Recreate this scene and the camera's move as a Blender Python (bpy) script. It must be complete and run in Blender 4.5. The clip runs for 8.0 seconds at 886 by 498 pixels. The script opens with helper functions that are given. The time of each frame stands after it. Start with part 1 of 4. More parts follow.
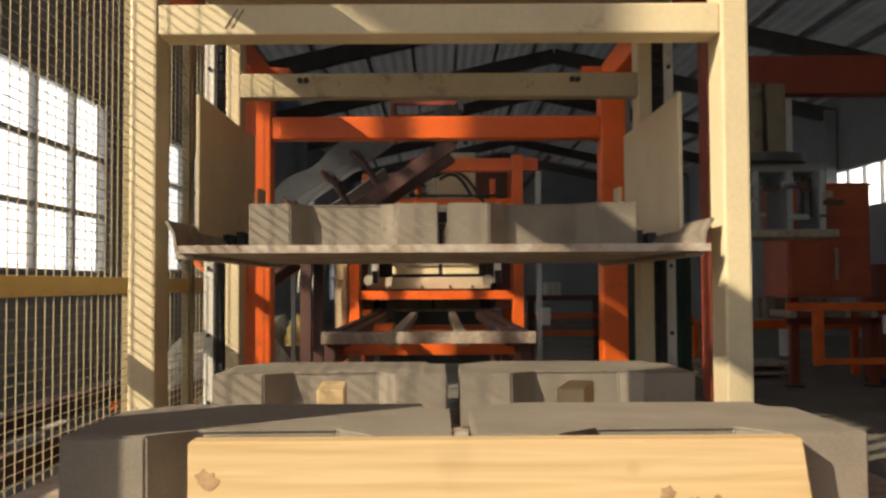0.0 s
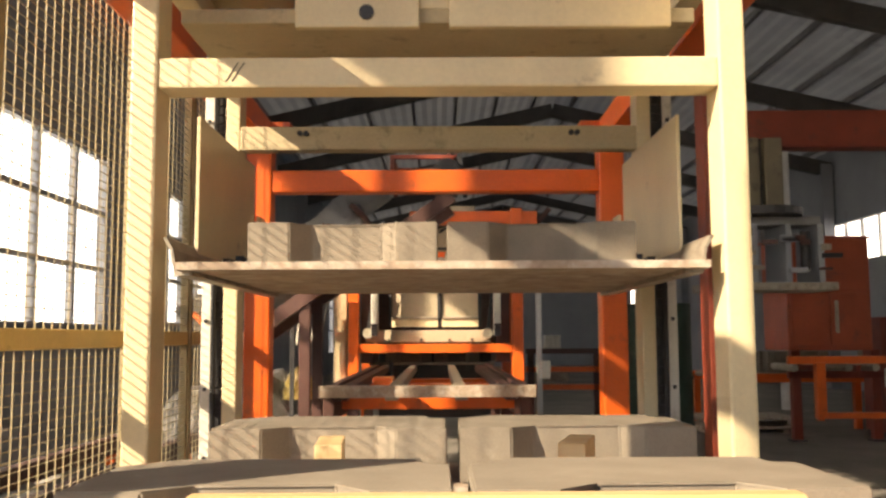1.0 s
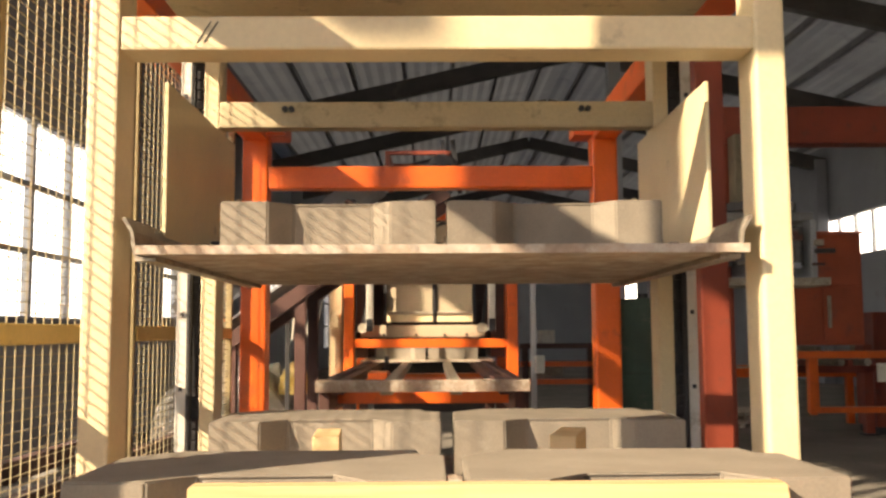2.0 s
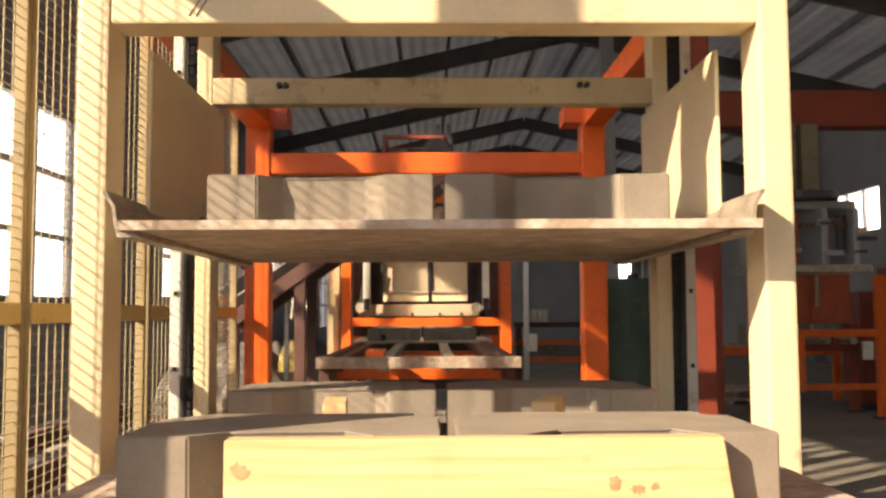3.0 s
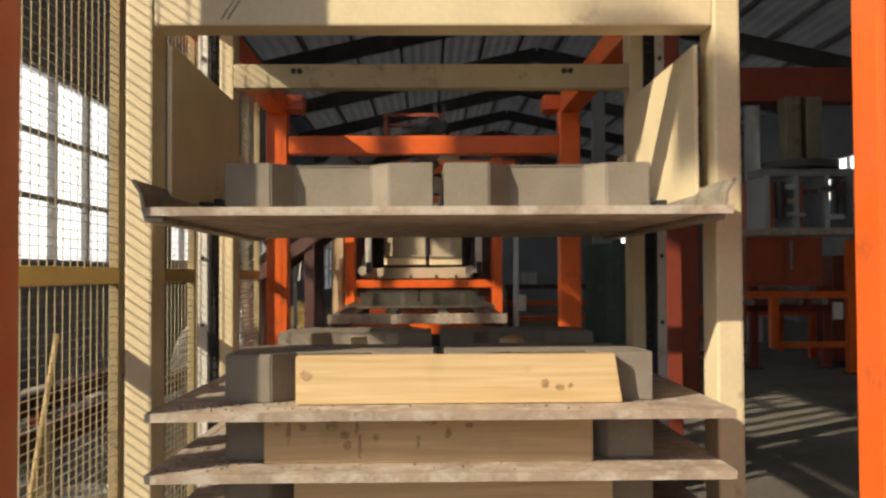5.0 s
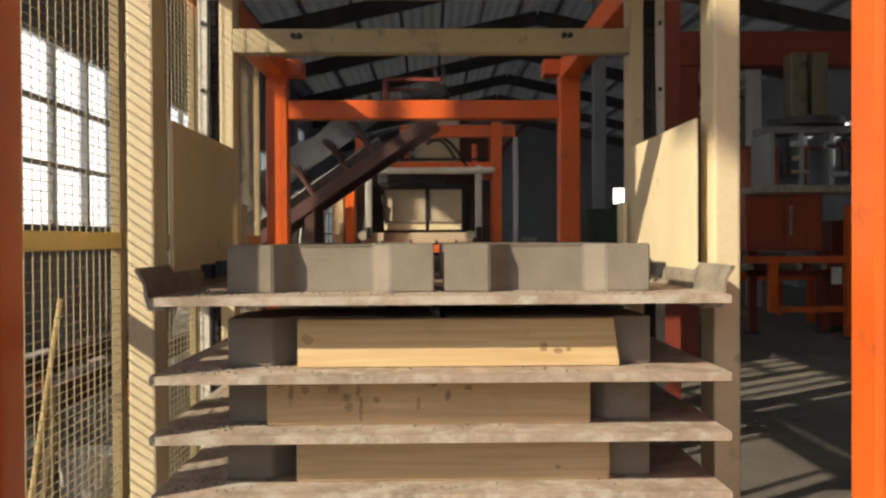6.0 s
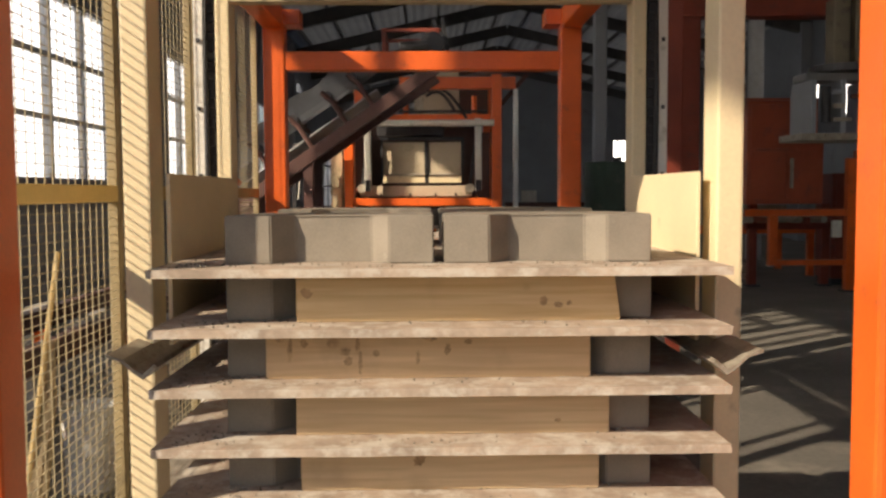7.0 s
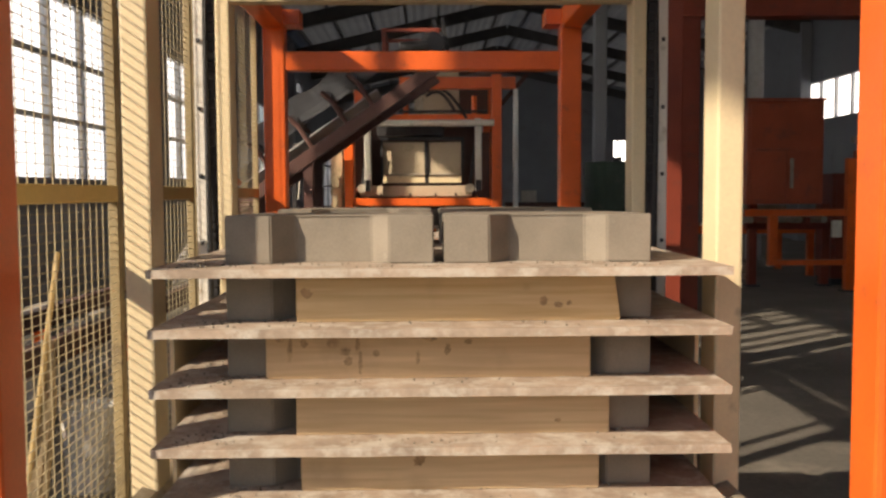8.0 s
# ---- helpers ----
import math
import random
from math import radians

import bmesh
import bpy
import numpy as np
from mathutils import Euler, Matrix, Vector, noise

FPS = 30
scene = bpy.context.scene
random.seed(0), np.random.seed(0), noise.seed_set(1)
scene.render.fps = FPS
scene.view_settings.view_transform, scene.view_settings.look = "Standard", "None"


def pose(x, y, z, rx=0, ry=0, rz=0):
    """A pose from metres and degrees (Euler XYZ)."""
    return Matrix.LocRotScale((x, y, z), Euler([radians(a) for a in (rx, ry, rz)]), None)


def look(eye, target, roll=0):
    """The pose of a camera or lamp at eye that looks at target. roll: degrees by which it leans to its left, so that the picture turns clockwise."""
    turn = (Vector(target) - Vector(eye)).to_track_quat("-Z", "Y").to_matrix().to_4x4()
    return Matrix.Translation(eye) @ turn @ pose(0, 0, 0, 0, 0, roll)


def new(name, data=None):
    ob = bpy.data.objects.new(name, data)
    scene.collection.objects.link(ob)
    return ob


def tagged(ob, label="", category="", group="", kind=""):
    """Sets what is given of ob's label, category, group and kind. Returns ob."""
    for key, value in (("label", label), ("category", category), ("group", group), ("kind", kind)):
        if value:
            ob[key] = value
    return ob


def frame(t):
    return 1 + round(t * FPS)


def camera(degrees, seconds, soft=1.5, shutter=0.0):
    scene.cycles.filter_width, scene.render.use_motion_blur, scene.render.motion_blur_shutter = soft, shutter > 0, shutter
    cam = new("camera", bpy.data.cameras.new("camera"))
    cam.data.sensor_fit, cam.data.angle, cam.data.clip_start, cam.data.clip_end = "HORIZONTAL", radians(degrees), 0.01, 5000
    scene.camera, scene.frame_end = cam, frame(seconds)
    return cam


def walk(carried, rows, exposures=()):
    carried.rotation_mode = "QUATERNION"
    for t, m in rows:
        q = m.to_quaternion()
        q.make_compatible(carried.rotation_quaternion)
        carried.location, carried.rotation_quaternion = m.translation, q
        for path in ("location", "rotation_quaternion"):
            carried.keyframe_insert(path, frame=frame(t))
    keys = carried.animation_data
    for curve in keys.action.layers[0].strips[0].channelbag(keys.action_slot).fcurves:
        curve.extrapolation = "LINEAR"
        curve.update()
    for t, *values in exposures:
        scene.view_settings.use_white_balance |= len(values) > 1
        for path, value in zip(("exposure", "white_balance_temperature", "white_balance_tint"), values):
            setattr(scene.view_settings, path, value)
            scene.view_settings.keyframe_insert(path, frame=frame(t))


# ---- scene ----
# The eye stays on one line down the hall and draws back from the stack.
LENS = 52.0
F = 784 / math.tan(radians(LENS / 2))
cam = camera(LENS, 8.0, soft=2.6)
EYE = 1.45
# seconds, distance from the front plank, horizon and vanishing point as offsets from the middle
PATH = [
    (0.0, 1.084, -62, -5), (0.1, 1.084, -90, -5), (0.2, 1.084, -126, -5), (0.3, 1.084, -147, -5), (0.5, 1.084, -156, -5), (1.0, 1.084, -156, -6),
    (1.5, 1.088, -158, -13), (1.7, 1.094, -157, -14), (2.0, 1.122, -147, -15), (2.4, 1.194, -130, -18), (2.8, 1.279, -118, -20), (3.0, 1.337, -110, -23),
    (3.2, 1.399, -101, -25), (3.5, 1.505, -89, -26), (4.0, 1.721, -75, -28), (4.2, 1.805, -67, -28), (4.6, 1.971, -53, -28), (5.0, 2.073, -44, -28),
    (5.3, 2.091, -41, -28), (5.5, 2.091, -31, -28), (5.8, 2.091, -4, -28), (6.0, 2.091, 18, -28), (6.5, 2.080, 73, -29), (6.8, 2.071, 96, -29),
    (7.0, 2.070, 101, -29), (7.5, 2.070, 101, -29), (8.0, 2.070, 101, -29),
]
walk(cam, [(t, pose(0, -d, EYE, 90 - math.degrees(math.atan(h / F)), 0.3, math.degrees(math.atan(v / F)))) for t, d, h, v in PATH],
     exposures=[(0.0, 0.28, 6700, 10), (0.5, 0.92, 7250, 15), (1.5, 1.2, 7400, 14), (3.0, 1.1, 7400, 18), (3.5, 0.92, 7250, 18), (4.2, 0.43, 6900, 15), (5.3, 0.15, 6500, 10), (6.0, 0.18, 6500, 10), (6.5, 0.33, 6500, 10), (7.0, 0.38, 6650, 14), (8.0, 0.36, 6700, 15)])

# ---- world and sun ----
world = bpy.data.worlds.new("world")
scene.world = world
world.use_nodes = True
wn = world.node_tree.nodes
sky = wn.new("ShaderNodeTexSky")
sky.sky_type = "NISHITA"
sky.sun_disc = False
SUN_AZ, SUN_EL = 54.0, 30.0     # degrees left of straight behind the eye, and above the horizon
sun_way = Vector((-math.sin(radians(SUN_AZ)) * math.cos(radians(SUN_EL)), -math.cos(radians(SUN_AZ)) * math.cos(radians(SUN_EL)), math.sin(radians(SUN_EL))))
sky.sun_elevation = radians(SUN_EL)
sky.sun_rotation = math.atan2(sun_way.x, sun_way.y)
world.node_tree.links.new(sky.outputs[0], wn["Background"].inputs[0])
wn["Background"].inputs[1].default_value = 0.125
sun_data = bpy.data.lights.new("sun", "SUN")
sun_data.energy = 5.0
sun_data.angle = radians(0.7)
sun_data.color = (1.0, 0.86, 0.64)
sun = new("sun", sun_data)
sun.matrix_world = look(sun_way * 20, (0, 0, 0))


# ---- materials ----
def material(name, colour, rough=0.6, metal=0.0, vary=0.25, scale=6.0, fine=90.0, bump=0.15, dirt=None, dirt_amount=0.0, stretch=(1, 1, 1), emit=0.0, island=0.0):
    m = bpy.data.materials.new(name)
    m.use_nodes = True
    n, l = m.node_tree.nodes, m.node_tree.links
    b = n["Principled BSDF"]
    co = n.new("ShaderNodeTexCoord")
    mp = n.new("ShaderNodeMapping")
    mp.inputs["Scale"].default_value = stretch
    info = n.new("ShaderNodeObjectInfo")
    add = n.new("ShaderNodeVectorMath")
    add.operation = "ADD"
    mul = n.new("ShaderNodeMath")
    mul.operation = "MULTIPLY"
    mul.inputs[1].default_value = 40
    l.new(info.outputs["Random"], mul.inputs[0])
    l.new(co.outputs["Object"], add.inputs[0])
    l.new(mul.outputs[0], add.inputs[1])
    l.new(add.outputs[0], mp.inputs[0])
    a = n.new("ShaderNodeTexNoise")
    a.inputs["Scale"].default_value = scale
    a.inputs["Detail"].default_value = 6
    c = n.new("ShaderNodeTexNoise")
    c.inputs["Scale"].default_value = fine
    c.inputs["Detail"].default_value = 4
    l.new(mp.outputs[0], a.inputs["Vector"])
    l.new(mp.outputs[0], c.inputs["Vector"])
    mix = n.new("ShaderNodeMix")
    mix.data_type = "RGBA"
    lo = [x * (1 - vary) for x in colour]
    hi = [min(1, x * (1 + vary)) for x in colour]
    mix.inputs[6].default_value = (*lo, 1)
    mix.inputs[7].default_value = (*hi, 1)
    av = n.new("ShaderNodeMath")
    av.operation = "MULTIPLY_ADD"
    av.inputs[1].default_value = 0.35
    l.new(c.outputs[0], av.inputs[0])
    half = n.new("ShaderNodeMath")
    half.operation = "MULTIPLY"
    half.inputs[1].default_value = 0.65
    l.new(a.outputs[0], half.inputs[0])
    l.new(half.outputs[0], av.inputs[2])
    ramp = n.new("ShaderNodeMapRange")
    ramp.inputs[1].default_value = 0.32
    ramp.inputs[2].default_value = 0.68
    l.new(av.outputs[0], ramp.inputs[0])
    l.new(ramp.outputs[0], mix.inputs[0])
    last = mix.outputs[2]
    if dirt:
        d = n.new("ShaderNodeTexNoise")
        d.inputs["Scale"].default_value = scale * 1.7
        d.inputs["Detail"].default_value = 8
        d.inputs["Roughness"].default_value = 0.7
        l.new(mp.outputs[0], d.inputs["Vector"])
        dr = n.new("ShaderNodeMapRange")
        dr.inputs[1].default_value = 0.66 - 0.3 * dirt_amount
        dr.inputs[2].default_value = 0.82 - 0.3 * dirt_amount
        l.new(d.outputs[0], dr.inputs[0])
        dm = n.new("ShaderNodeMix")
        dm.data_type = "RGBA"
        dm.inputs[7].default_value = (*dirt, 1)
        l.new(dr.outputs[0], dm.inputs[0])
        l.new(last, dm.inputs[6])
        last = dm.outputs[2]
    if island:
        hs = n.new("ShaderNodeHueSaturation")
        rv = n.new("ShaderNodeMapRange")
        rv.inputs[3].default_value = 1 - island
        rv.inputs[4].default_value = 1 + island
        l.new(info.outputs["Random"], rv.inputs[0])
        l.new(rv.outputs[0], hs.inputs["Value"])
        l.new(last, hs.inputs["Color"])
        last = hs.outputs[0]
    l.new(last, b.inputs["Base Color"])
    b.inputs["Roughness"].default_value = rough
    b.inputs["Metallic"].default_value = metal
    if emit:
        b.inputs["Emission Strength"].default_value = emit
        b.inputs["Emission Color"].default_value = (*colour, 1)
    if bump:
        bp = n.new("ShaderNodeBump")
        bp.inputs["Strength"].default_value = bump
        bp.inputs["Distance"].default_value = 0.004
        l.new(av.outputs[0], bp.inputs["Height"])
        l.new(bp.outputs[0], b.inputs["Normal"])
    return m


def wood_material(name, light, dark, knots=True, stain=0.0, turn=False):
    """Sawn timber with the grain along x."""
    m = bpy.data.materials.new(name)
    m.use_nodes = True
    n, l = m.node_tree.nodes, m.node_tree.links
    b = n["Principled BSDF"]
    co = n.new("ShaderNodeTexCoord")
    info = n.new("ShaderNodeObjectInfo")
    mul = n.new("ShaderNodeMath")
    mul.operation = "MULTIPLY"
    mul.inputs[1].default_value = 17
    l.new(info.outputs["Random"], mul.inputs[0])
    add = n.new("ShaderNodeVectorMath")
    l.new(co.outputs["Object"], add.inputs[0])
    l.new(mul.outputs[0], add.inputs[1])
    mp = n.new("ShaderNodeMapping")
    mp.inputs["Scale"].default_value = (60, 3, 60) if turn else (3, 60, 60)
    l.new(add.outputs[0], mp.inputs[0])
    g = n.new("ShaderNodeTexNoise")
    g.inputs["Scale"].default_value = 1.0
    g.inputs["Detail"].default_value = 5
    g.inputs["Distortion"].default_value = 0.6
    l.new(mp.outputs[0], g.inputs["Vector"])
    big = n.new("ShaderNodeTexNoise")
    big.inputs["Scale"].default_value = 5
    big.inputs["Detail"].default_value = 6
    l.new(add.outputs[0], big.inputs["Vector"])
    r = n.new("ShaderNodeValToRGB")
    r.color_ramp.elements[0].position = 0.3
    r.color_ramp.elements[1].position = 0.7
    r.color_ramp.elements[0].color = (*dark, 1)
    r.color_ramp.elements[1].color = (*light, 1)
    l.new(g.outputs[0], r.inputs[0])
    last = r.outputs[0]

    def lay(fac, colour, base):
        mx = n.new("ShaderNodeMix")
        mx.data_type = "RGBA"
        mx.inputs[7].default_value = (*colour, 1)
        l.new(fac, mx.inputs[0])
        l.new(base, mx.inputs[6])
        return mx.outputs[2]
    if knots:
        v = n.new("ShaderNodeTexVoronoi")
        v.inputs["Scale"].default_value = 4.5
        l.new(add.outputs[0], v.inputs["Vector"])
        k = n.new("ShaderNodeMapRange")
        k.inputs[1].default_value = 0.10
        k.inputs[2].default_value = 0.04
        k.inputs[4].default_value = 0.75
        l.new(v.outputs["Distance"], k.inputs[0])
        last = lay(k.outputs[0], (dark[0] * 0.45, dark[1] * 0.35, dark[2] * 0.3), last)
    s = n.new("ShaderNodeMapRange")
    s.inputs[1].default_value = 0.62 - stain * 0.2
    s.inputs[2].default_value = 0.78 - stain * 0.2
    s.inputs[4].default_value = 0.35 + stain * 0.5
    l.new(big.outputs[0], s.inputs[0])
    last = lay(s.outputs[0], (dark[0] * 0.5, dark[1] * 0.5, dark[2] * 0.55), last)
    l.new(last, b.inputs["Base Color"])
    b.inputs["Roughness"].default_value = 0.75
    bp = n.new("ShaderNodeBump")
    bp.inputs["Strength"].default_value = 0.25
    bp.inputs["Distance"].default_value = 0.003
    l.new(g.outputs[0], bp.inputs["Height"])
    l.new(bp.outputs[0], b.inputs["Normal"])
    return m


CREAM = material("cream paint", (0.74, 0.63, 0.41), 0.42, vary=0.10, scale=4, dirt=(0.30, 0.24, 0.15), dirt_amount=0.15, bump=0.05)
# the cream at two thirds value, rougher and with more dirt
CREAM_DULL = material("darker cream paint", (0.50, 0.42, 0.27), 0.6, vary=0.15, scale=5, dirt=(0.22, 0.18, 0.12), dirt_amount=0.35, bump=0.08)
ORANGE = material("orange paint", (0.73, 0.125, 0.017), 0.36, vary=0.14, scale=4, dirt=(0.34, 0.085, 0.03), dirt_amount=0.28, bump=0.05)
# this dark red holds the shade that falls on orange steel
SHADED_RED = material("red paint darkened for shade", (0.22, 0.042, 0.022), 0.5, vary=0.2, scale=3, dirt=(0.12, 0.045, 0.035), dirt_amount=0.35)
PURLIN = material("grey purlin steel", (0.22, 0.22, 0.225), 0.6, vary=0.2, scale=4)
RAIL = material("yellowed rail paint", (0.60, 0.44, 0.16), 0.5, vary=0.12, scale=6, dirt=(0.3, 0.22, 0.1), dirt_amount=0.2)
RED_BROWN = material("red oxide paint", (0.075, 0.032, 0.026), 0.6, vary=0.2, scale=6, dirt=(0.10, 0.06, 0.05), dirt_amount=0.3)
CONCRETE = material("fresh grey concrete", (0.245, 0.215, 0.175), 0.9, vary=0.2, scale=9, fine=260, bump=0.5, dirt=(0.36, 0.33, 0.28), dirt_amount=0.15)
FLOOR_MAT = material("dusty concrete floor", (0.17, 0.155, 0.135), 0.85, vary=0.3, scale=0.9, fine=30, dirt=(0.28, 0.25, 0.21), dirt_amount=0.35, bump=0.3)
WALL_MAT = material("grey wall sheet", (0.30, 0.32, 0.36), 0.8, vary=0.12, scale=0.8, dirt=(0.20, 0.19, 0.18), dirt_amount=0.2)
ROOF_MAT = material("pale roof sheet", (0.31, 0.31, 0.31), 0.7, vary=0.2, scale=0.7, dirt=(0.2, 0.2, 0.2), dirt_amount=0.3, bump=0.1)
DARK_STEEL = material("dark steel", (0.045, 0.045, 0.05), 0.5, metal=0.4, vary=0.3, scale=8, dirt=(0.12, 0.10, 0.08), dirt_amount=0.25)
WORN_STEEL = material("worn steel", (0.36, 0.32, 0.26), 0.5, metal=0.3, vary=0.3, scale=14, dirt=(0.14, 0.09, 0.06), dirt_amount=0.4)
# cream with grime, its base colour lowered to stand for shade
MAST = material("grimy mast paint darkened for shade", (0.17, 0.145, 0.10), 0.6, vary=0.2, scale=4, dirt=(0.07, 0.06, 0.05), dirt_amount=0.35)
RUBBER = material("black rubber", (0.025, 0.025, 0.028), 0.6, vary=0.3, scale=10)
BELT = material("grey conveyor belt", (0.30, 0.31, 0.33), 0.6, vary=0.2, scale=2.0, dirt=(0.26, 0.25, 0.23), dirt_amount=0.4)
WHITE_PAINT = material("chalky white paint", (0.72, 0.70, 0.64), 0.6, vary=0.1, scale=6, dirt=(0.4, 0.37, 0.3), dirt_amount=0.3)
GREEN = material("dark green paint", (0.03, 0.06, 0.045), 0.6, vary=0.3, scale=3, dirt=(0.1, 0.1, 0.08), dirt_amount=0.3)
TAN = material("dusty tan steel", (0.48, 0.40, 0.29), 0.5, vary=0.12, scale=3, dirt=(0.3, 0.25, 0.18), dirt_amount=0.3)
WIRE = material("cream coated wire", (0.50, 0.43, 0.28), 0.5, vary=0.1, scale=20, bump=0.0)
GALV = material("galvanised bucket steel", (0.62, 0.61, 0.58), 0.5, metal=0.1, vary=0.25, scale=12, dirt=(0.7, 0.68, 0.62), dirt_amount=0.4)
STRAW = material("dry bamboo", (0.45, 0.33, 0.15), 0.7, vary=0.25, scale=12, stretch=(6, 6, 1))
TWIG = material("dry grey twigs", (0.36, 0.29, 0.19), 0.8, vary=0.3, scale=14)
YELLOW = material("yellow plastic sheet", (0.62, 0.48, 0.16), 0.35, vary=0.3, scale=6, dirt=(0.7, 0.65, 0.5), dirt_amount=0.4)
# fence cream with grime, browned to carry the shade on the posts
FENCE_POST = material("grimy fence post paint darkened for shade", (0.30, 0.235, 0.125), 0.6, vary=0.2, scale=5, dirt=(0.14, 0.11, 0.07), dirt_amount=0.35)
RAFTER = material("dusty rafter steel", (0.085, 0.082, 0.08), 0.7, vary=0.25, scale=2, dirt=(0.13, 0.12, 0.11), dirt_amount=0.3)
CABINET_RED = material("faded red cabinet paint", (0.36, 0.075, 0.032), 0.45, vary=0.2, scale=2.5, dirt=(0.2, 0.06, 0.04), dirt_amount=0.35)
FRAME_STEEL = material("pale window frame", (0.55, 0.56, 0.57), 0.5, vary=0.1, scale=8)
GRAVEL = material("grey aggregate", (0.26, 0.25, 0.24), 0.9, vary=0.35, scale=12, fine=120, bump=0.8)
nt = ROOF_MAT.node_tree
tr = nt.nodes.new("ShaderNodeBsdfTranslucent")
tr.inputs[0].default_value = (0.62, 0.66, 0.70, 1)
mx = nt.nodes.new("ShaderNodeMixShader")
mx.inputs[0].default_value = 0.033
nt.links.new(nt.nodes["Principled BSDF"].outputs[0], mx.inputs[1])
nt.links.new(tr.outputs[0], mx.inputs[2])
nt.links.new(mx.outputs[0], nt.nodes["Material Output"].inputs[0])
KNOT = material("dark pine knot", (0.40, 0.26, 0.14), 0.7, vary=0.4, scale=60, fine=200)
PLANK = wood_material("pale sawn pine", (0.74, 0.56, 0.32), (0.58, 0.40, 0.19))
PLANK_WET = wood_material("water stained pine", (0.72, 0.53, 0.32), (0.55, 0.385, 0.215), stain=0.3)
STAIN = material("dark water stain", (0.42, 0.29, 0.165), 0.8, vary=0.5, scale=50, fine=200)
PLANK_STAINED = wood_material("stained sawn pine", (0.72, 0.54, 0.33), (0.55, 0.395, 0.22), stain=0.3)
PALLET = material("dusty worn pallet timber", (0.40, 0.315, 0.245), 0.85, vary=0.3, scale=9, fine=60, bump=0.35, dirt=(0.57, 0.52, 0.45), dirt_amount=0.62, stretch=(1, 1, 1))
GLASS = bpy.data.materials.new("window glass")
GLASS.use_nodes = True
GLASS.node_tree.nodes["Principled BSDF"].inputs["Transmission Weight"].default_value = 1.0
GLASS.node_tree.nodes["Principled BSDF"].inputs["Base Color"].default_value = (1, 1, 1, 1)
GLASS.node_tree.nodes["Principled BSDF"].inputs["Roughness"].default_value = 0.02
SKY_GLOW = material("bright hazy sky", (1.0, 0.97, 0.92), 1.0, vary=0.02, scale=0.2, bump=0, emit=1.6)


# ---- building helpers ----
def box(bm, x0, x1, y0, y1, z0, z1, bevel=0.0):
    """A box between those limits, its edges rounded by bevel."""
    geo = bmesh.ops.create_cube(bm, size=1.0, matrix=Matrix.LocRotScale(((x0 + x1) / 2, (y0 + y1) / 2, (z0 + z1) / 2), None, (abs(x1 - x0), abs(y1 - y0), abs(z1 - z0))))
    if bevel:
        edges = {e for v in geo["verts"] for e in v.link_edges}
        bmesh.ops.bevel(bm, geom=list(edges), offset=bevel, segments=2, profile=0.6, affect="EDGES")
    return bm


def bar(bm, p, q, w, h=None, bevel=0.0):
    """A straight bar of section w by h between two points."""
    p, q = Vector(p), Vector(q)
    way = q - p
    turn = way.to_track_quat("Z", "Y").to_matrix().to_4x4()
    geo = bmesh.ops.create_cube(bm, size=1.0, matrix=Matrix.Translation((p + q) / 2) @ turn @ Matrix.Diagonal((w, h or w, way.length, 1)))
    if bevel:
        edges = {e for v in geo["verts"] for e in v.link_edges}
        bmesh.ops.bevel(bm, geom=list(edges), offset=bevel, segments=1, affect="EDGES")
    return bm


def tube(bm, points, r, n=8):
    """A round tube along the points."""
    rings = []
    pts = [Vector(p) for p in points]
    for i, p in enumerate(pts):
        way = (pts[min(i + 1, len(pts) - 1)] - pts[max(i - 1, 0)]).normalized()
        turn = way.to_track_quat("Z", "Y").to_matrix()
        rings.append([bm.verts.new(p + turn @ Vector((r * math.cos(2 * math.pi * k / n), r * math.sin(2 * math.pi * k / n), 0))) for k in range(n)])
    for a, b in zip(rings, rings[1:]):
        for k in range(n):
            bm.faces.new((a[k], a[(k + 1) % n], b[(k + 1) % n], b[k]))
    bm.faces.new(rings[0][::-1])
    bm.faces.new(rings[-1])
    return bm


def arc(p, q, rise, n=14):
    p, q = Vector(p), Vector(q)
    return [p.lerp(q, i / n) + Vector((0, 0, rise * math.sin(math.pi * i / n))) for i in range(n + 1)]


def prism(bm, outline, z0, z1, bevel=0.0):
    """An upright prism over a plan outline."""
    low = [bm.verts.new((x, y, z0)) for x, y in outline]
    top = [bm.verts.new((x, y, z1)) for x, y in outline]
    n = len(outline)
    f = [bm.faces.new(low[::-1]), bm.faces.new(top)]
    for i in range(n):
        f.append(bm.faces.new((low[i], low[(i + 1) % n], top[(i + 1) % n], top[i])))
    if bevel:
        edges = {e for v in low + top for e in v.link_edges}
        bmesh.ops.bevel(bm, geom=list(edges), offset=bevel, segments=2, affect="EDGES")
    return bm


def mesh_of(bm, name, mat):
    bmesh.ops.recalc_face_normals(bm, faces=bm.faces)
    me = bpy.data.meshes.new(name)
    bm.to_mesh(me)
    bm.free()
    me.materials.append(mat)
    return me


def part(name, bm, mat, parent=None, label=""):
    ob = new(name, mesh_of(bm, name, mat))
    ob.parent = parent
    if label:
        tagged(ob, label)
    return ob


def thing(name, label, category, group="", at=(0, 0, 0)):
    ob = tagged(new(name), label, category, group)
    ob.location = at
    return ob


def structure(name, bm, mat, label, category):
    return tagged(part(name, bm, mat), label, category, kind="structure")


def B(*a, bevel=0.0):
    return box(bmesh.new(), *a, bevel=bevel)


def grow(bm, by, seed):
    """Slight unevenness of a made surface."""
    for v in bm.verts:
        v.co += by * noise.noise_vector(v.co * 9 + Vector((seed, seed * 2, 0)))
    return bm


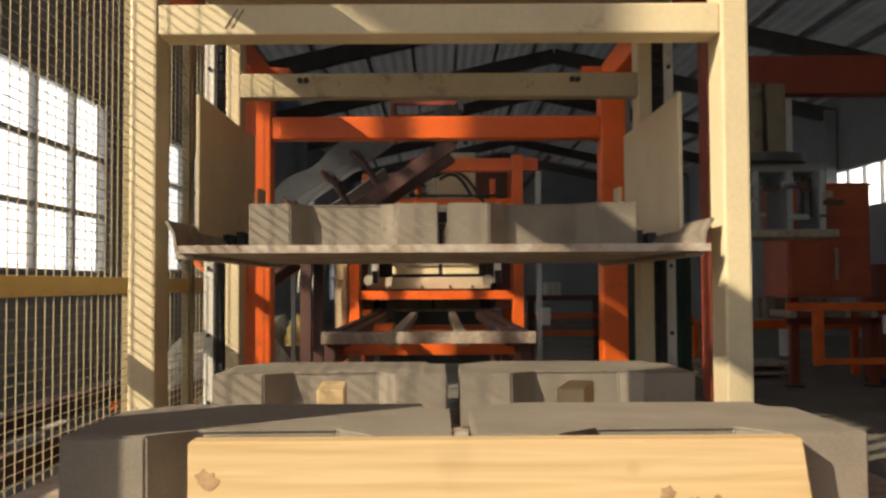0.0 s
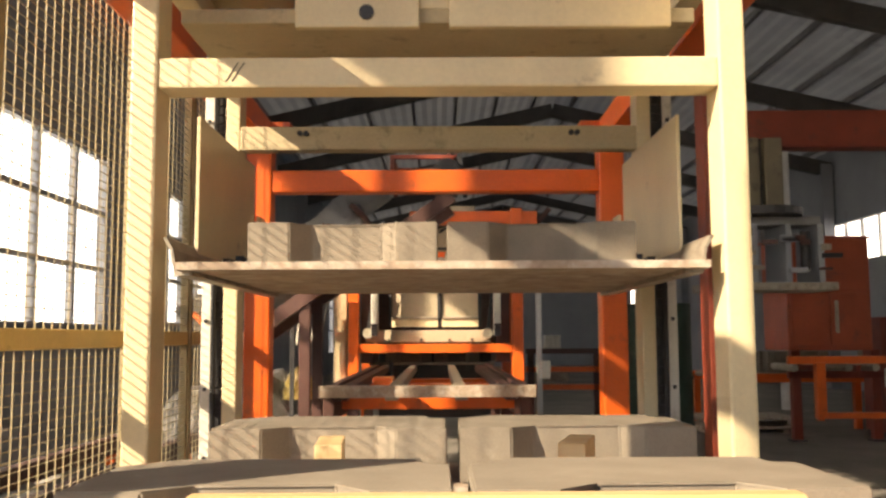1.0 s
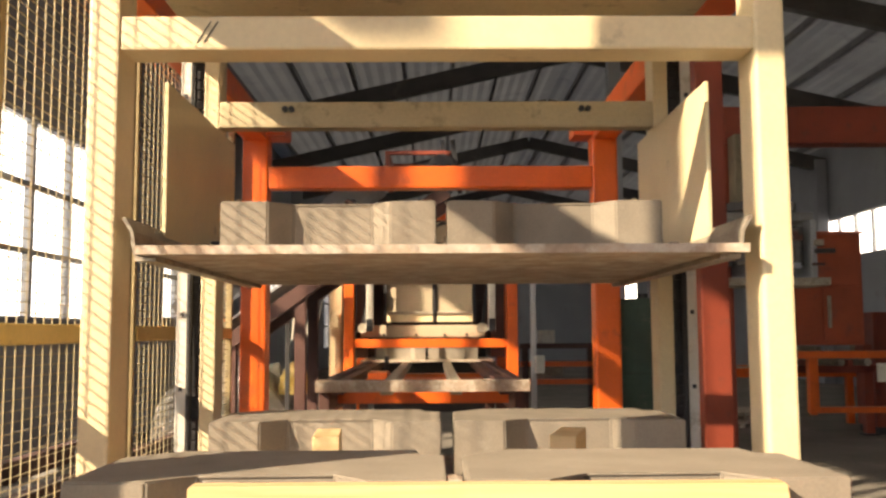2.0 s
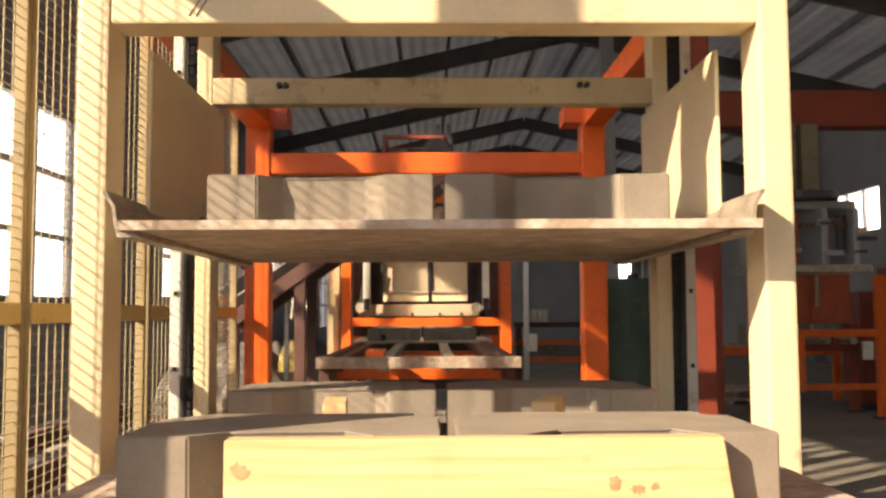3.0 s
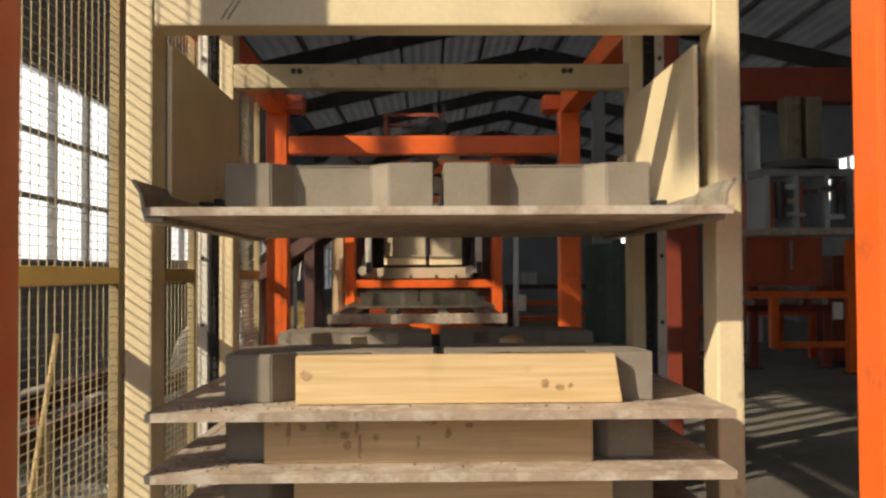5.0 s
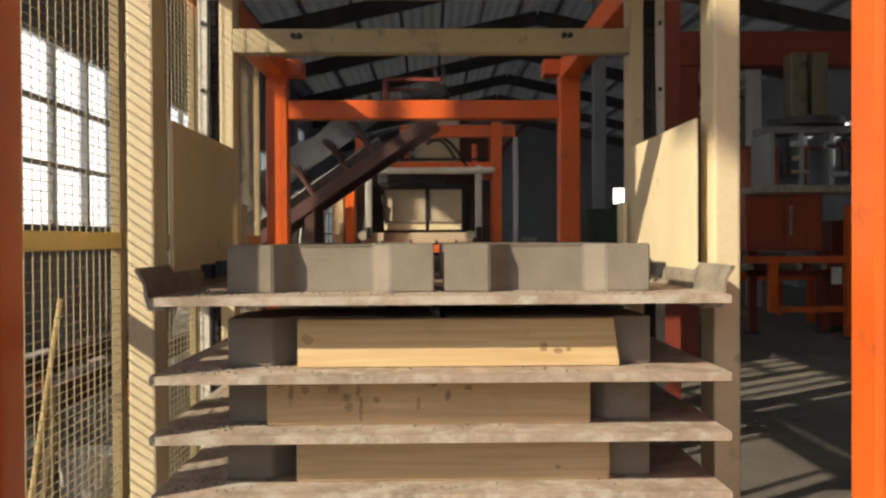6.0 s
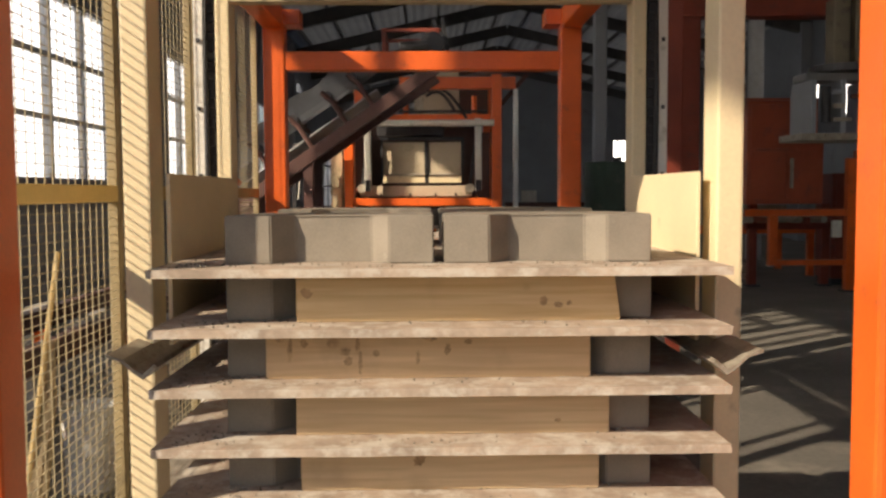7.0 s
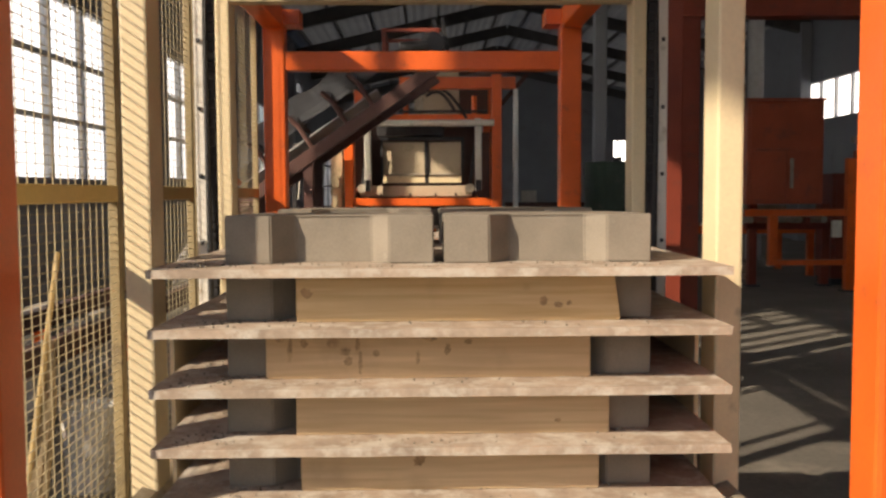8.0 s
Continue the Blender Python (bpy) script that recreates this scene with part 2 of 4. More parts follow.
# ---- the hall ----
structure("floor", B(-7, 16, -9, 48, -0.2, 0), FLOOR_MAT, "dusty grey concrete factory floor", "floor")
bm = bmesh.new()
for x0, x1, z0, z1 in ((-7, 9.65, 0, 8.5), (9.65, 10.35, 0, 3.0), (9.65, 10.35, 4.05, 8.5), (10.35, 16, 0, 8.5)):
    box(bm, x0, x1, 45, 45.2, z0, z1)
structure("wall_north", bm, WALL_MAT, "blue grey sheet wall closing the far end", "wall")
w = tagged(new("window_8"), "small barred daylight window in the far wall", "window", kind="structure")
for x in (9.67, 9.89, 10.11, 10.33):
    part("window_bar", B(x - 0.02, x + 0.02, 44.98, 45.1, 3.0, 4.05), FRAME_STEEL, w)
structure("backdrop_north", B(-10, 18, 55, 55.1, -1, 9), SKY_GLOW, "bright hazy sky outside the far wall", "backdrop")
structure("backdrop_west", B(-11.1, -11, 4, 52, -1, 11), SKY_GLOW, "bright hazy sky outside the tall windows", "backdrop")
structure("backdrop_east", B(17, 17.1, 4, 52, -1, 11), SKY_GLOW, "bright hazy sky outside the high windows", "backdrop")


def window(name, x, y0, y1, z0, z1, columns, rows, label):
    """A window in a wall that runs along y."""
    w = tagged(new(name), label, "window", kind="structure")
    for i in range(columns + 1):
        y = y0 + (y1 - y0) * i / columns
        part("window_frame", B(x - 0.05, x + 0.05, y - 0.035, y + 0.035, z0, z1), FRAME_STEEL, w)
    for j in range(rows + 1):
        z = z0 + (z1 - z0) * j / rows
        part("window_bar", B(x - 0.044, x + 0.044, y0, y1, z - 0.03, z + 0.03), FRAME_STEEL, w)
    for i in range(columns):
        for j in range(rows):
            ya, yb = y0 + (y1 - y0) * i / columns + 0.036, y0 + (y1 - y0) * (i + 1) / columns - 0.036
            za, zb = z0 + (z1 - z0) * j / rows + 0.031, z0 + (z1 - z0) * (j + 1) / rows - 0.031
            pane = part("pane", B(x - 0.004, x + 0.004, ya, yb, za, zb), GLASS, w)
            pane.visible_shadow = False
    return w


def wall_along_y(name, x0, x1, y0, y1, height, openings, label):
    """A wall along y with openings (ya, yb, za, zb) right through it."""
    bm = bmesh.new()
    y = y0
    for ya, yb, za, zb in sorted(openings):
        if ya > y:
            box(bm, x0, x1, y, ya, 0, height)
        box(bm, x0, x1, ya, yb, 0, za)
        box(bm, x0, x1, ya, yb, zb, height)
        y = yb
    box(bm, x0, x1, y, y1, 0, height)
    return structure(name, bm, WALL_MAT, label, "wall")


# west openings below y = 7 are unseen, cut to shape the sun patches
WEST = [(-8.5, -2.5, 2.2, 6.35), (-2.5, -0.1, 2.2, 5.3), (0.0, 1.35, 2.25, 6.4), (1.45, 2.7, 4.9, 6.4), (3.0, 5.4, 1.7, 5.2), (7.0, 11.3, 1.62, 3.9), (14.0, 18.0, 1.7, 3.9), (22.0, 26.0, 1.7, 3.9), (29.0, 31.5, 4.2, 5.4), (36.0, 43.0, 0.8, 3.6)]
EAST = [(6.0, 9.5, 3.4, 4.5), (13.0, 16.5, 3.4, 4.5), (20.6, 24.4, 3.4, 4.5), (34.0, 35.3, 3.2, 4.2)]
wall_along_y("wall_west", -4.7, -4.5, -9, 45, 6.9, WEST, "grey sheet wall with tall windows")
# unseen box added in the opening to cast a band on the right post
tagged(part("wall_rail", B(-4.7, -4.5, -4.0, -3.55, 5.54, 5.74), WALL_MAT), "unseen grey rail added to shade the stacker's right post", "wall rail", kind="structure")
wall_along_y("wall_east", 11.0, 11.2, -9, 45, 6.9, EAST, "grey sheet wall with high windows")
# unseen wall behind the eye, added to keep skylight off the right hall
structure("wall_south", B(2.4, 11.0, -9.2, -9, 0, 7.4), WALL_MAT, "unseen grey wall behind the eye, added to darken the right hall", "wall")
# the first three of these windows are out of view, added for sun patches
for i, (ya, yb, za, zb) in enumerate(WEST[2:]):
    window("window_%d" % (i + 1), -4.6, ya, yb, za, zb, 4, 3, "tall daylight window with pale steel bars")
for i, (ya, yb, za, zb) in enumerate(EAST):
    window("window_%d" % (i + 10), 11.1, ya, yb, za, zb, 4, 1, "high daylight window with pale steel bars")

# gable roof with its ridge over x = 3.2
bm = bmesh.new()
for xe in (-4.9, 11.4):
    n = 60
    ring = []
    for k in range(n + 1):
        x, z = xe + (3.2 - xe) * k / n, 6.5 + 1.7 * k / n + (0.025 if k % 2 else 0)
        ring.append((bm.verts.new((x, -9.2, z)), bm.verts.new((x, 45.2, z))))
    for (a, b), (c, d) in zip(ring, ring[1:]):
        bm.faces.new((a, b, d, c))
structure("ceiling", bm, ROOF_MAT, "pale translucent corrugated roof sheets", "ceiling")
for xe in (-4.5, 11.0):
    for k in range(7):
        x = xe + (3.2 - xe) * (k + 0.5) / 7
        z = 6.5 + 1.7 * (k + 0.5) / 7
        tagged(part("purlin", B(x - 0.04, x + 0.04, -9, 45, z - 0.17, z - 0.03), PURLIN), "dark steel roof purlin", "purlin", kind="structure")
for y in (-6, -1, 4, 9, 14, 19, 24, 29, 34, 39, 44):
    bm = bmesh.new()
    bar(bm, (-4.5, y, 6.05), (3.2, y, 7.78), 0.2, 0.38)
    bar(bm, (11.0, y, 6.05), (3.2, y, 7.78), 0.2, 0.38)
    tagged(part("roof_beam", bm, RAFTER), "dark steel portal rafter under the roof", "roof beam", kind="structure")
    if y > 1:
        for x in (10.8,):
            tagged(part("column", B(x - 0.15, x + 0.15, y - 0.2, y + 0.2, 0, 6.2), WALL_MAT), "grey steel hall column", "column", kind="structure")
for y in (6.2, 12.6, 19.5, 27.5):
    tagged(part("column", B(-4.5, -4.2, y - 0.2, y + 0.2, 0, 6.2), WALL_MAT), "grey steel hall column", "column", kind="structure")
tagged(part("column", B(2.93, 3.15, 13.8, 14.0, 0, 7.6, bevel=0.02), WALL_MAT), "pale grey round-edged hall column", "column", kind="structure")


# ---- the orange guide frame ----
def orange_frame():
    f = thing("guide_frame", "orange painted steel guide frame standing round the stacker", "steel frame")
    c = 0.045
    NY, FY = -0.27, 3.5
    for x0, x1 in ((-1.0, -0.84), (0.896, 1.08)):
        part("post", B(x0, x1, NY - 0.03, NY + 0.09, 0, 3.1, bevel=0.012), ORANGE, f)
    for x0, x1 in ((-0.985, -0.855), (0.82, 0.95)):
        part("post", B(x0, x1, FY, FY + 0.13, 0, 2.56, bevel=0.01), ORANGE, f)
        part("base_plate", B(x0 - 0.06, x1 + 0.06, FY - 0.06, FY + 0.19, 0, 0.02), ORANGE, f)
    part("cross_beam", B(-0.855, 0.82, FY + 0.01, FY + 0.11, 2.19, 2.305, bevel=0.008), ORANGE, f)
    for s, x in ((-1, -0.92), (1, 0.885)):
        part("side_beam", B(x - 0.06, x + 0.06, NY + 0.09, FY, 2.44, 2.56, bevel=0.008), ORANGE, f)
        part("bracket", B(x - 0.16 if s > 0 else x + 0.06, x - 0.06 if s > 0 else x + 0.16, FY - 0.02, FY + 0.16, 2.46, 2.55), ORANGE, f)
        part("rail", B(x - 0.10, x + 0.06, NY + 0.09, FY, 0.30, 0.42, bevel=0.006), WORN_STEEL, f, "worn steel travel rail")
    part("cross_beam", B(-1.0, 1.08, NY - 0.02, NY + 0.08, 3.1, 3.24, bevel=0.01), ORANGE, f)
    for x, z, w, h in ((0.967, 1.452, 0.016, 0.022), (0.952, 1.437, 0.010, 0.008), (0.985, 1.398, 0.012, 0.030), (0.955, 1.340, 0.020, 0.004), (0.93, 1.04, 0.012, 0.007), (1.0, 1.16, 0.006, 0.016), (-0.90, 1.46, 0.006, 0.012), (-0.93, 1.1, 0.010, 0.006)):
        bm = bmesh.new()
        ring = [bm.verts.new((x + w * (1 + 0.4 * math.sin(2.7 * k + z * 50)) * math.cos(k * 0.628), NY - 0.0312, z + h * (1 + 0.35 * math.sin(4.1 * k + x * 70)) * math.sin(k * 0.628))) for k in range(10)]
        back = [bm.verts.new(v.co + Vector((0, 0.003, 0))) for v in ring]
        bm.faces.new(ring)
        for k in range(10):
            bm.faces.new((ring[(k + 1) % 10], ring[k], back[k], back[(k + 1) % 10]))
        part("paint_chip", bm, WHITE_PAINT, f, "pale chip in the paint")
    return f


orange_frame()


# ---- the wire mesh fence ----
def mesh_panel(y0, y1, z0=0.12, z1=2.62, x=-1.03):
    """A panel of square wire mesh in a welded frame, along y."""
    p = thing("fence_panel", "cream steel fence panel with square wire mesh", "fence panel", "mesh fence panels")
    for y in (y0, y1):
        part("post", B(x - 0.016, x + 0.016, y - 0.012, y + 0.012, 0.0, z1, bevel=0.003), FENCE_POST, p)
    for z in (z0, 1.45, z1):
        part("rail", B(x - 0.02, x + 0.02, y0 + 0.015, y1 - 0.015, z - 0.026, z + 0.026, bevel=0.004), RAIL, p, "yellowed cream rail")
    bm = bmesh.new()
    step, r = 0.0265, 0.0012
    k = int((y1 - y0) / 0.052)
    for i in range(1, k):
        y = y0 + (y1 - y0) * i / k
        box(bm, x - r, x + r, y - r, y + r, z0, z1)
    k = int((z1 - z0) / step)
    for i in range(1, k):
        z = z0 + (z1 - z0) * i / k
        box(bm, x - r + 0.004, x + r + 0.004, y0, y1, z - r, z + r)
    tagged(part("mesh", bm, WIRE, p), "square welded wire mesh", kind="stuff")
    return p


for y0, y1 in ((-0.24, 0.945), (0.975, 1.92), (1.97, 2.6), (2.65, 3.45)):
    mesh_panel(y0, y1)

# ---- the stack of loaded pallets ----
PW0, PW1 = -0.605, 0.667         # sides of the pallets
STEP = 0.131
LOW = 1.1355                      # underside of the pallet that tops the stack before the new one lands


def pallet_mesh(seed):
    """A thick board with worn, slightly uneven edges."""
    bm = bmesh.new()
    w, d = PW1 - PW0, 1.22
    bmesh.ops.create_grid(bm, x_segments=26, y_segments=20, size=0.5, matrix=Matrix.Translation((0, d / 2, 0)) @ Matrix.Diagonal((w, d, 1, 1)))
    bmesh.ops.solidify(bm, geom=list(bm.faces), thickness=-0.0185)
    low = min(v.co.z for v in bm.verts)
    for v in bm.verts:
        v.co.z -= low
        edge = abs(v.co.x) > w / 2 - 0.001 or v.co.y < 0.001 or v.co.y > d - 0.001
        if edge:
            q = Vector((v.co.x * 7, v.co.y * 7, seed * 3.1 + v.co.z * 30))
            v.co.x += 0.0025 * noise.noise(q)
            v.co.y += 0.003 * noise.noise(q + Vector((9, 0, 0)))
    return bm


BLOCK_PLAN = [(0, 0), (0.105, 0), (0.155, 0.055), (0.335, 0.055), (0.378, 0), (0.482, 0), (0.482, 0.235), (0.44, 0.235), (0.44, 0.295), (0.075, 0.295), (0, 0.228)]
bm = prism(bmesh.new(), BLOCK_PLAN, 0, 0.1112, bevel=0.003)
BLOCK_MESH = mesh_of(grow(bm, 0.0012, 3), "block", CONCRETE)
PALLET_MESHES = [mesh_of(pallet_mesh(s), "pallet", PALLET) for s in range(3)]
CX = (PW0 + PW1) / 2


def pallet(at, k, label="worn grey brown timber pallet board"):
    ob = tagged(new("pallet", PALLET_MESHES[k % 3]), label, "pallet", "pallets")
    ob.location = at
    return ob


def block(at, turn=0.0, label="fresh grey concrete block with a notched face"):
    ob = tagged(new("concrete_block", BLOCK_MESH), label, "concrete block", "concrete blocks on pallets")
    ob.location = at
    ob.rotation_euler = (0, 0, turn)
    return ob


def load(z, k, y=-0.115, rows=(0.145, 0.90)):
    """A pallet at height z with its four blocks."""
    made = [pallet((CX, y, z), k)]
    rnd = random.Random(k + 5)
    for dy in rows:
        for x in (-0.466, 0.040):
            made.append(block((x + rnd.uniform(-0.002, 0.002), y + dy + rnd.uniform(-0.004, 0.004), z + 0.0195), radians(rnd.uniform(-0.3, 0.3))))
    return made


def plank(x0, x1, z, mat, label, lean=0.0, height=0.1105, y=-0.005):
    bm = bmesh.new()
    w = x1 - x0
    v = [(-w / 2, 0), (w / 2, 0), (w / 2 - lean, height), (-w / 2, height)]
    low = [bm.verts.new((x, 0, zz)) for x, zz in v]
    top = [bm.verts.new((x, 0.034, zz)) for x, zz in v]
    bm.faces.new(low)
    bm.faces.new(top[::-1])
    for i in range(4):
        bm.faces.new((low[(i + 1) % 4], low[i], top[i], top[(i + 1) % 4]))
    bmesh.ops.bevel(bm, geom=list(bm.edges), offset=0.0025, segments=2, affect="EDGES")
    ob = tagged(part("plank", bm, mat), label, "plank", "spacer planks")
    ob.location = ((x0 + x1) / 2, y, z)
    return ob


for i in range(6):
    load(LOW - STEP * i, i)
PLANKS = [(-0.299, 0.4447, 0.016, PLANK, "pale pine plank with knots leaning against the blocks"),
          (-0.370, 0.375, 0.0, PLANK_WET, "pine plank with dark water stains against the blocks"),
          (-0.303, 0.419, 0.0, PLANK_STAINED, "weathered pine plank against the blocks"),
          (-0.293, 0.396, 0.0, PLANK_STAINED, "weathered pine plank against the blocks"),
          (-0.31, 0.41, 0.0, PLANK_STAINED, "weathered pine plank against the blocks"),
          (-0.30, 0.40, 0.0, PLANK_STAINED, "weathered pine plank against the blocks")]
KNOTS = [((-0.276, 0.066, 0.013), (0.267, 0.045, 0.011), (0.300, 0.036, 0.009), (0.325, 0.040, 0.006)), (), ((0.30, 0.03, 0.006),), ((-0.02, 0.07, 0.015),), (), ()]
# water runs on the second plank: x, middle height, half width, half height
STAINS = [(-0.315, 0.066, 0.005, 0.030), (-0.283, 0.082, 0.009, 0.009), (-0.338, 0.090, 0.010, 0.006), (-0.222, 0.080, 0.009, 0.007), (-0.190, 0.062, 0.012, 0.010), (-0.182, 0.040, 0.008, 0.012),
          (-0.160, 0.075, 0.006, 0.018), (-0.154, 0.036, 0.005, 0.025), (-0.118, 0.058, 0.006, 0.009), (-0.022, 0.046, 0.005, 0.016), (0.004, 0.092, 0.016, 0.007), (0.046, 0.066, 0.008, 0.012), (0.094, 0.083, 0.008, 0.007)]
for i, (x0, x1, lean, mat, label) in enumerate(PLANKS):
    p = plank(x0, x1, LOW - STEP * i + 0.0195, mat, label, lean)
    marks = [(x, z, r, r * 0.85, KNOT) for x, z, r in KNOTS[i]]
    if i == 1:
        marks = [(x, z, rx, rz, STAIN) for x, z, rx, rz in STAINS]
    for x, z, rx, rz, coat in marks:
        bm = bmesh.new()
        wobble = [1 + 0.22 * math.sin(3 * k + x * 40) + 0.18 * math.sin(5.3 * k + x * 90) for k in range(14)]
        ring = [bm.verts.new((x - (x0 + x1) / 2 + rx * wobble[k] * math.cos(k * 0.449), -0.0008, z + rz * wobble[k] * math.sin(k * 0.449))) for k in range(14)]
        back = [bm.verts.new(v.co + Vector((0, 0.004, 0))) for v in ring]
        bm.faces.new(ring)
        bm.faces.new(back[::-1])
        for k in range(14):
            bm.faces.new((ring[(k + 1) % 14], ring[k], back[k], back[(k + 1) % 14]))
        part("stain" if i == 1 else "knot", bm, coat, p, "dark water stain" if i == 1 else "dark round knot")
for x, turn in ((-0.20, 4), (0.25, -16)):
    bm = box(bmesh.new(), -0.024, 0.024, -0.075, 0.075, 0, 0.109, bevel=0.002)
    ob = tagged(part("wood_block", bm, PLANK), "short pale timber spacer standing on the pallet", "wood block", "timber spacers")
    ob.location, ob.rotation_euler = (x, 0.60, LOW + 0.0195), (0, 0, radians(turn))

# the roller bed under the stack
bed = thing("roller_bed", "dark steel chain bed under the pallet stack", "conveyor")
for x in (-0.5, 0.55):
    part("beam", B(x - 0.06, x + 0.06, -0.5, 1.4, 0.30, LOW - 5 * STEP, bevel=0.006), DARK_STEEL, bed)
    for y in (-0.4, 1.25):
        part("leg", B(x - 0.05, x + 0.05, y - 0.05, y + 0.05, 0, 0.30), DARK_STEEL, bed)
for y in (0.1, 0.9):
    part("cross_beam", B(-0.44, 0.49, y - 0.04, y + 0.04, 0.31, 0.40), DARK_STEEL, bed)


def crumbs(parent, seed, count=150):
    """Grit broken off the blocks, lying on the pallet along their feet."""
    r2 = random.Random(seed)
    bm = bmesh.new()
    for i in range(count):
        x = r2.choice((r2.uniform(-0.5, 0.5), r2.uniform(-0.6, -0.45)))
        y = r2.choice((r2.uniform(0.03, 0.15), r2.uniform(0.1, 0.9) if abs(x) > 0.5 else 0.13))
        k = r2.uniform(0.0008, 0.0034)
        geo = bmesh.ops.create_icosphere(bm, subdivisions=1, radius=k, matrix=Matrix.Translation((x, y, 0.0187 + k * 0.5)))
        for v in geo["verts"]:
            v.co += 0.35 * k * noise.noise_vector(v.co * 400)
    ob = tagged(part("grit", bm, CONCRETE, parent, "grey concrete grit"), kind="stuff")
    return ob


for i in range(4):
    ob = crumbs(None, 40 + i)
    tagged(ob, "grey concrete grit scattered on the pallet", "grit")
    ob.location = (CX, -0.115, LOW - STEP * i)

# ---- the travelling stacker ----
stacker = thing("stacker", "cream steel travelling stacker with lifting grippers", "stacker")
for x0, x1 in ((-0.752, -0.686), (0.687, 0.753)):
    part("front_post", B(x0, x1, 0, 0.115, 0.45, 2.55, bevel=0.007), CREAM, stacker, "cream painted square steel post")
for s in (-1, 1):
    x = 0.72 * s
    def side(a, b, *rest, **more):
        return B(min(a * s, b * s), max(a * s, b * s), *rest, **more)
    part("rear_post", side(0.660, 0.706, 0.80, 0.90, 0.45, 2.55, bevel=0.005), CREAM, stacker, "cream painted rear post")
    part("guide_channel", side(0.708, 0.742, 0.83, 0.88, 0.5, 2.5), DARK_STEEL, stacker, "dark greasy guide channel")
    part("rack_strip", side(0.744, 0.776, 0.80, 0.86, 0.5, 2.5, bevel=0.002), WHITE_PAINT, stacker, "chipped white guide strip")
    for k in range(9):
        z = 0.62 + 0.22 * k
        part("bolt", side(0.755, 0.765, 0.792, 0.80, z, z + 0.012), DARK_STEEL, stacker)
    part("side_rail", B(x - 0.035, x + 0.035, 0.115, 0.84, 2.40, 2.47, bevel=0.005), CREAM, stacker)
    part("foot_rail", B(x - 0.045, x + 0.045, -0.06, 1.0, 0.42, 0.53, bevel=0.006), CREAM, stacker)
    for k, y in enumerate((0.04, 0.88)):
        bm = bmesh.new()
        bmesh.ops.create_cone(bm, cap_ends=True, segments=24, radius1=0.07, radius2=0.07, depth=0.05, matrix=Matrix.Translation((x, y, 0.49)) @ Euler((0, radians(90), 0)).to_matrix().to_4x4())
        part("wheel", bm, DARK_STEEL, stacker, "dark steel flanged wheel")
part("front_beam", B(-0.686, 0.687, 0.005, 0.105, 2.06, 2.135, bevel=0.006), CREAM, stacker, "cream cross beam")
part("rear_beam", B(-0.66, 0.66, 0.80, 0.86, 2.07, 2.15, bevel=0.005), CREAM_DULL, stacker, "darker cream cross beam with bolts")
part("top_beam", B(-0.70, 0.70, 0.42, 0.58, 2.47, 2.60, bevel=0.006), CREAM, stacker)
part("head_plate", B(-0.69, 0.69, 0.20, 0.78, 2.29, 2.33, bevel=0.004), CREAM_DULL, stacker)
for x in (-0.46, 0.46, -0.44, 0.44):
    bm = bmesh.new()
    bmesh.ops.create_cone(bm, cap_ends=True, segments=8, radius1=0.009, radius2=0.009, depth=0.014, matrix=Matrix.Translation((x, 0.795, 2.125)) @ Euler((radians(90), 0, 0)).to_matrix().to_4x4())
    part("bolt", bm, DARK_STEEL, stacker)

for s, z0 in ((-1, 0.55), (1, 0.55)):
    x = 0.725 * s
    bm = bmesh.new()
    for k in range(62):
        z = z0 + k * 0.031
        box(bm, x - 0.010 - 0.004 * (k % 2), x + 0.010 + 0.004 * (k % 2), 0.812, 0.828, z, z + 0.026)
    tagged(part("chain", bm, DARK_STEEL, stacker, "greasy roller chain"), kind="stuff")
    part("hose", tube(bmesh.new(), [(x + 0.012 * s, 0.80, 0.6), (x + 0.008 * s, 0.79, 1.2), (x + 0.014 * s, 0.80, 1.8), (x + 0.01 * s, 0.79, 2.45)], 0.009), RUBBER, stacker, "black rubber hose")
for x, z in ((0.752, 1.74), (0.752, 1.70), (0.752, 1.66), (0.752, 1.40), (0.752, 2.2), (-0.752, 1.9), (-0.752, 1.2)):
    part("bolt", B(x - 0.006, x + 0.006, 0.01, 0.03, z - 0.01, z + 0.01, bevel=0.003), DARK_STEEL, stacker)
part("lug", tube(bmesh.new(), [(-0.19, 0.168, 2.31), (-0.19, 0.19, 2.31)], 0.02, 16), DARK_STEEL, stacker)
part("head_channel", B(-0.38, -0.05, 0.175, 0.20, 2.27, 2.37, bevel=0.004), CREAM, stacker, "cream channel with a round hole")
part("head_channel", B(0.03, 0.62, 0.175, 0.20, 2.27, 2.37, bevel=0.004), CREAM, stacker)
part("head_web", B(-0.05, 0.03, 0.20, 0.42, 2.33, 2.47, bevel=0.004), CREAM, stacker)
for x in (-0.52, -0.505):
    part("scratch", bar(bmesh.new(), (x, 0.0046, 2.075), (x + 0.03, 0.0046, 2.122), 0.003, 0.002), DARK_STEEL, stacker, "dark scratch on the beam")
carriage = new("carriage")
carriage.parent = stacker
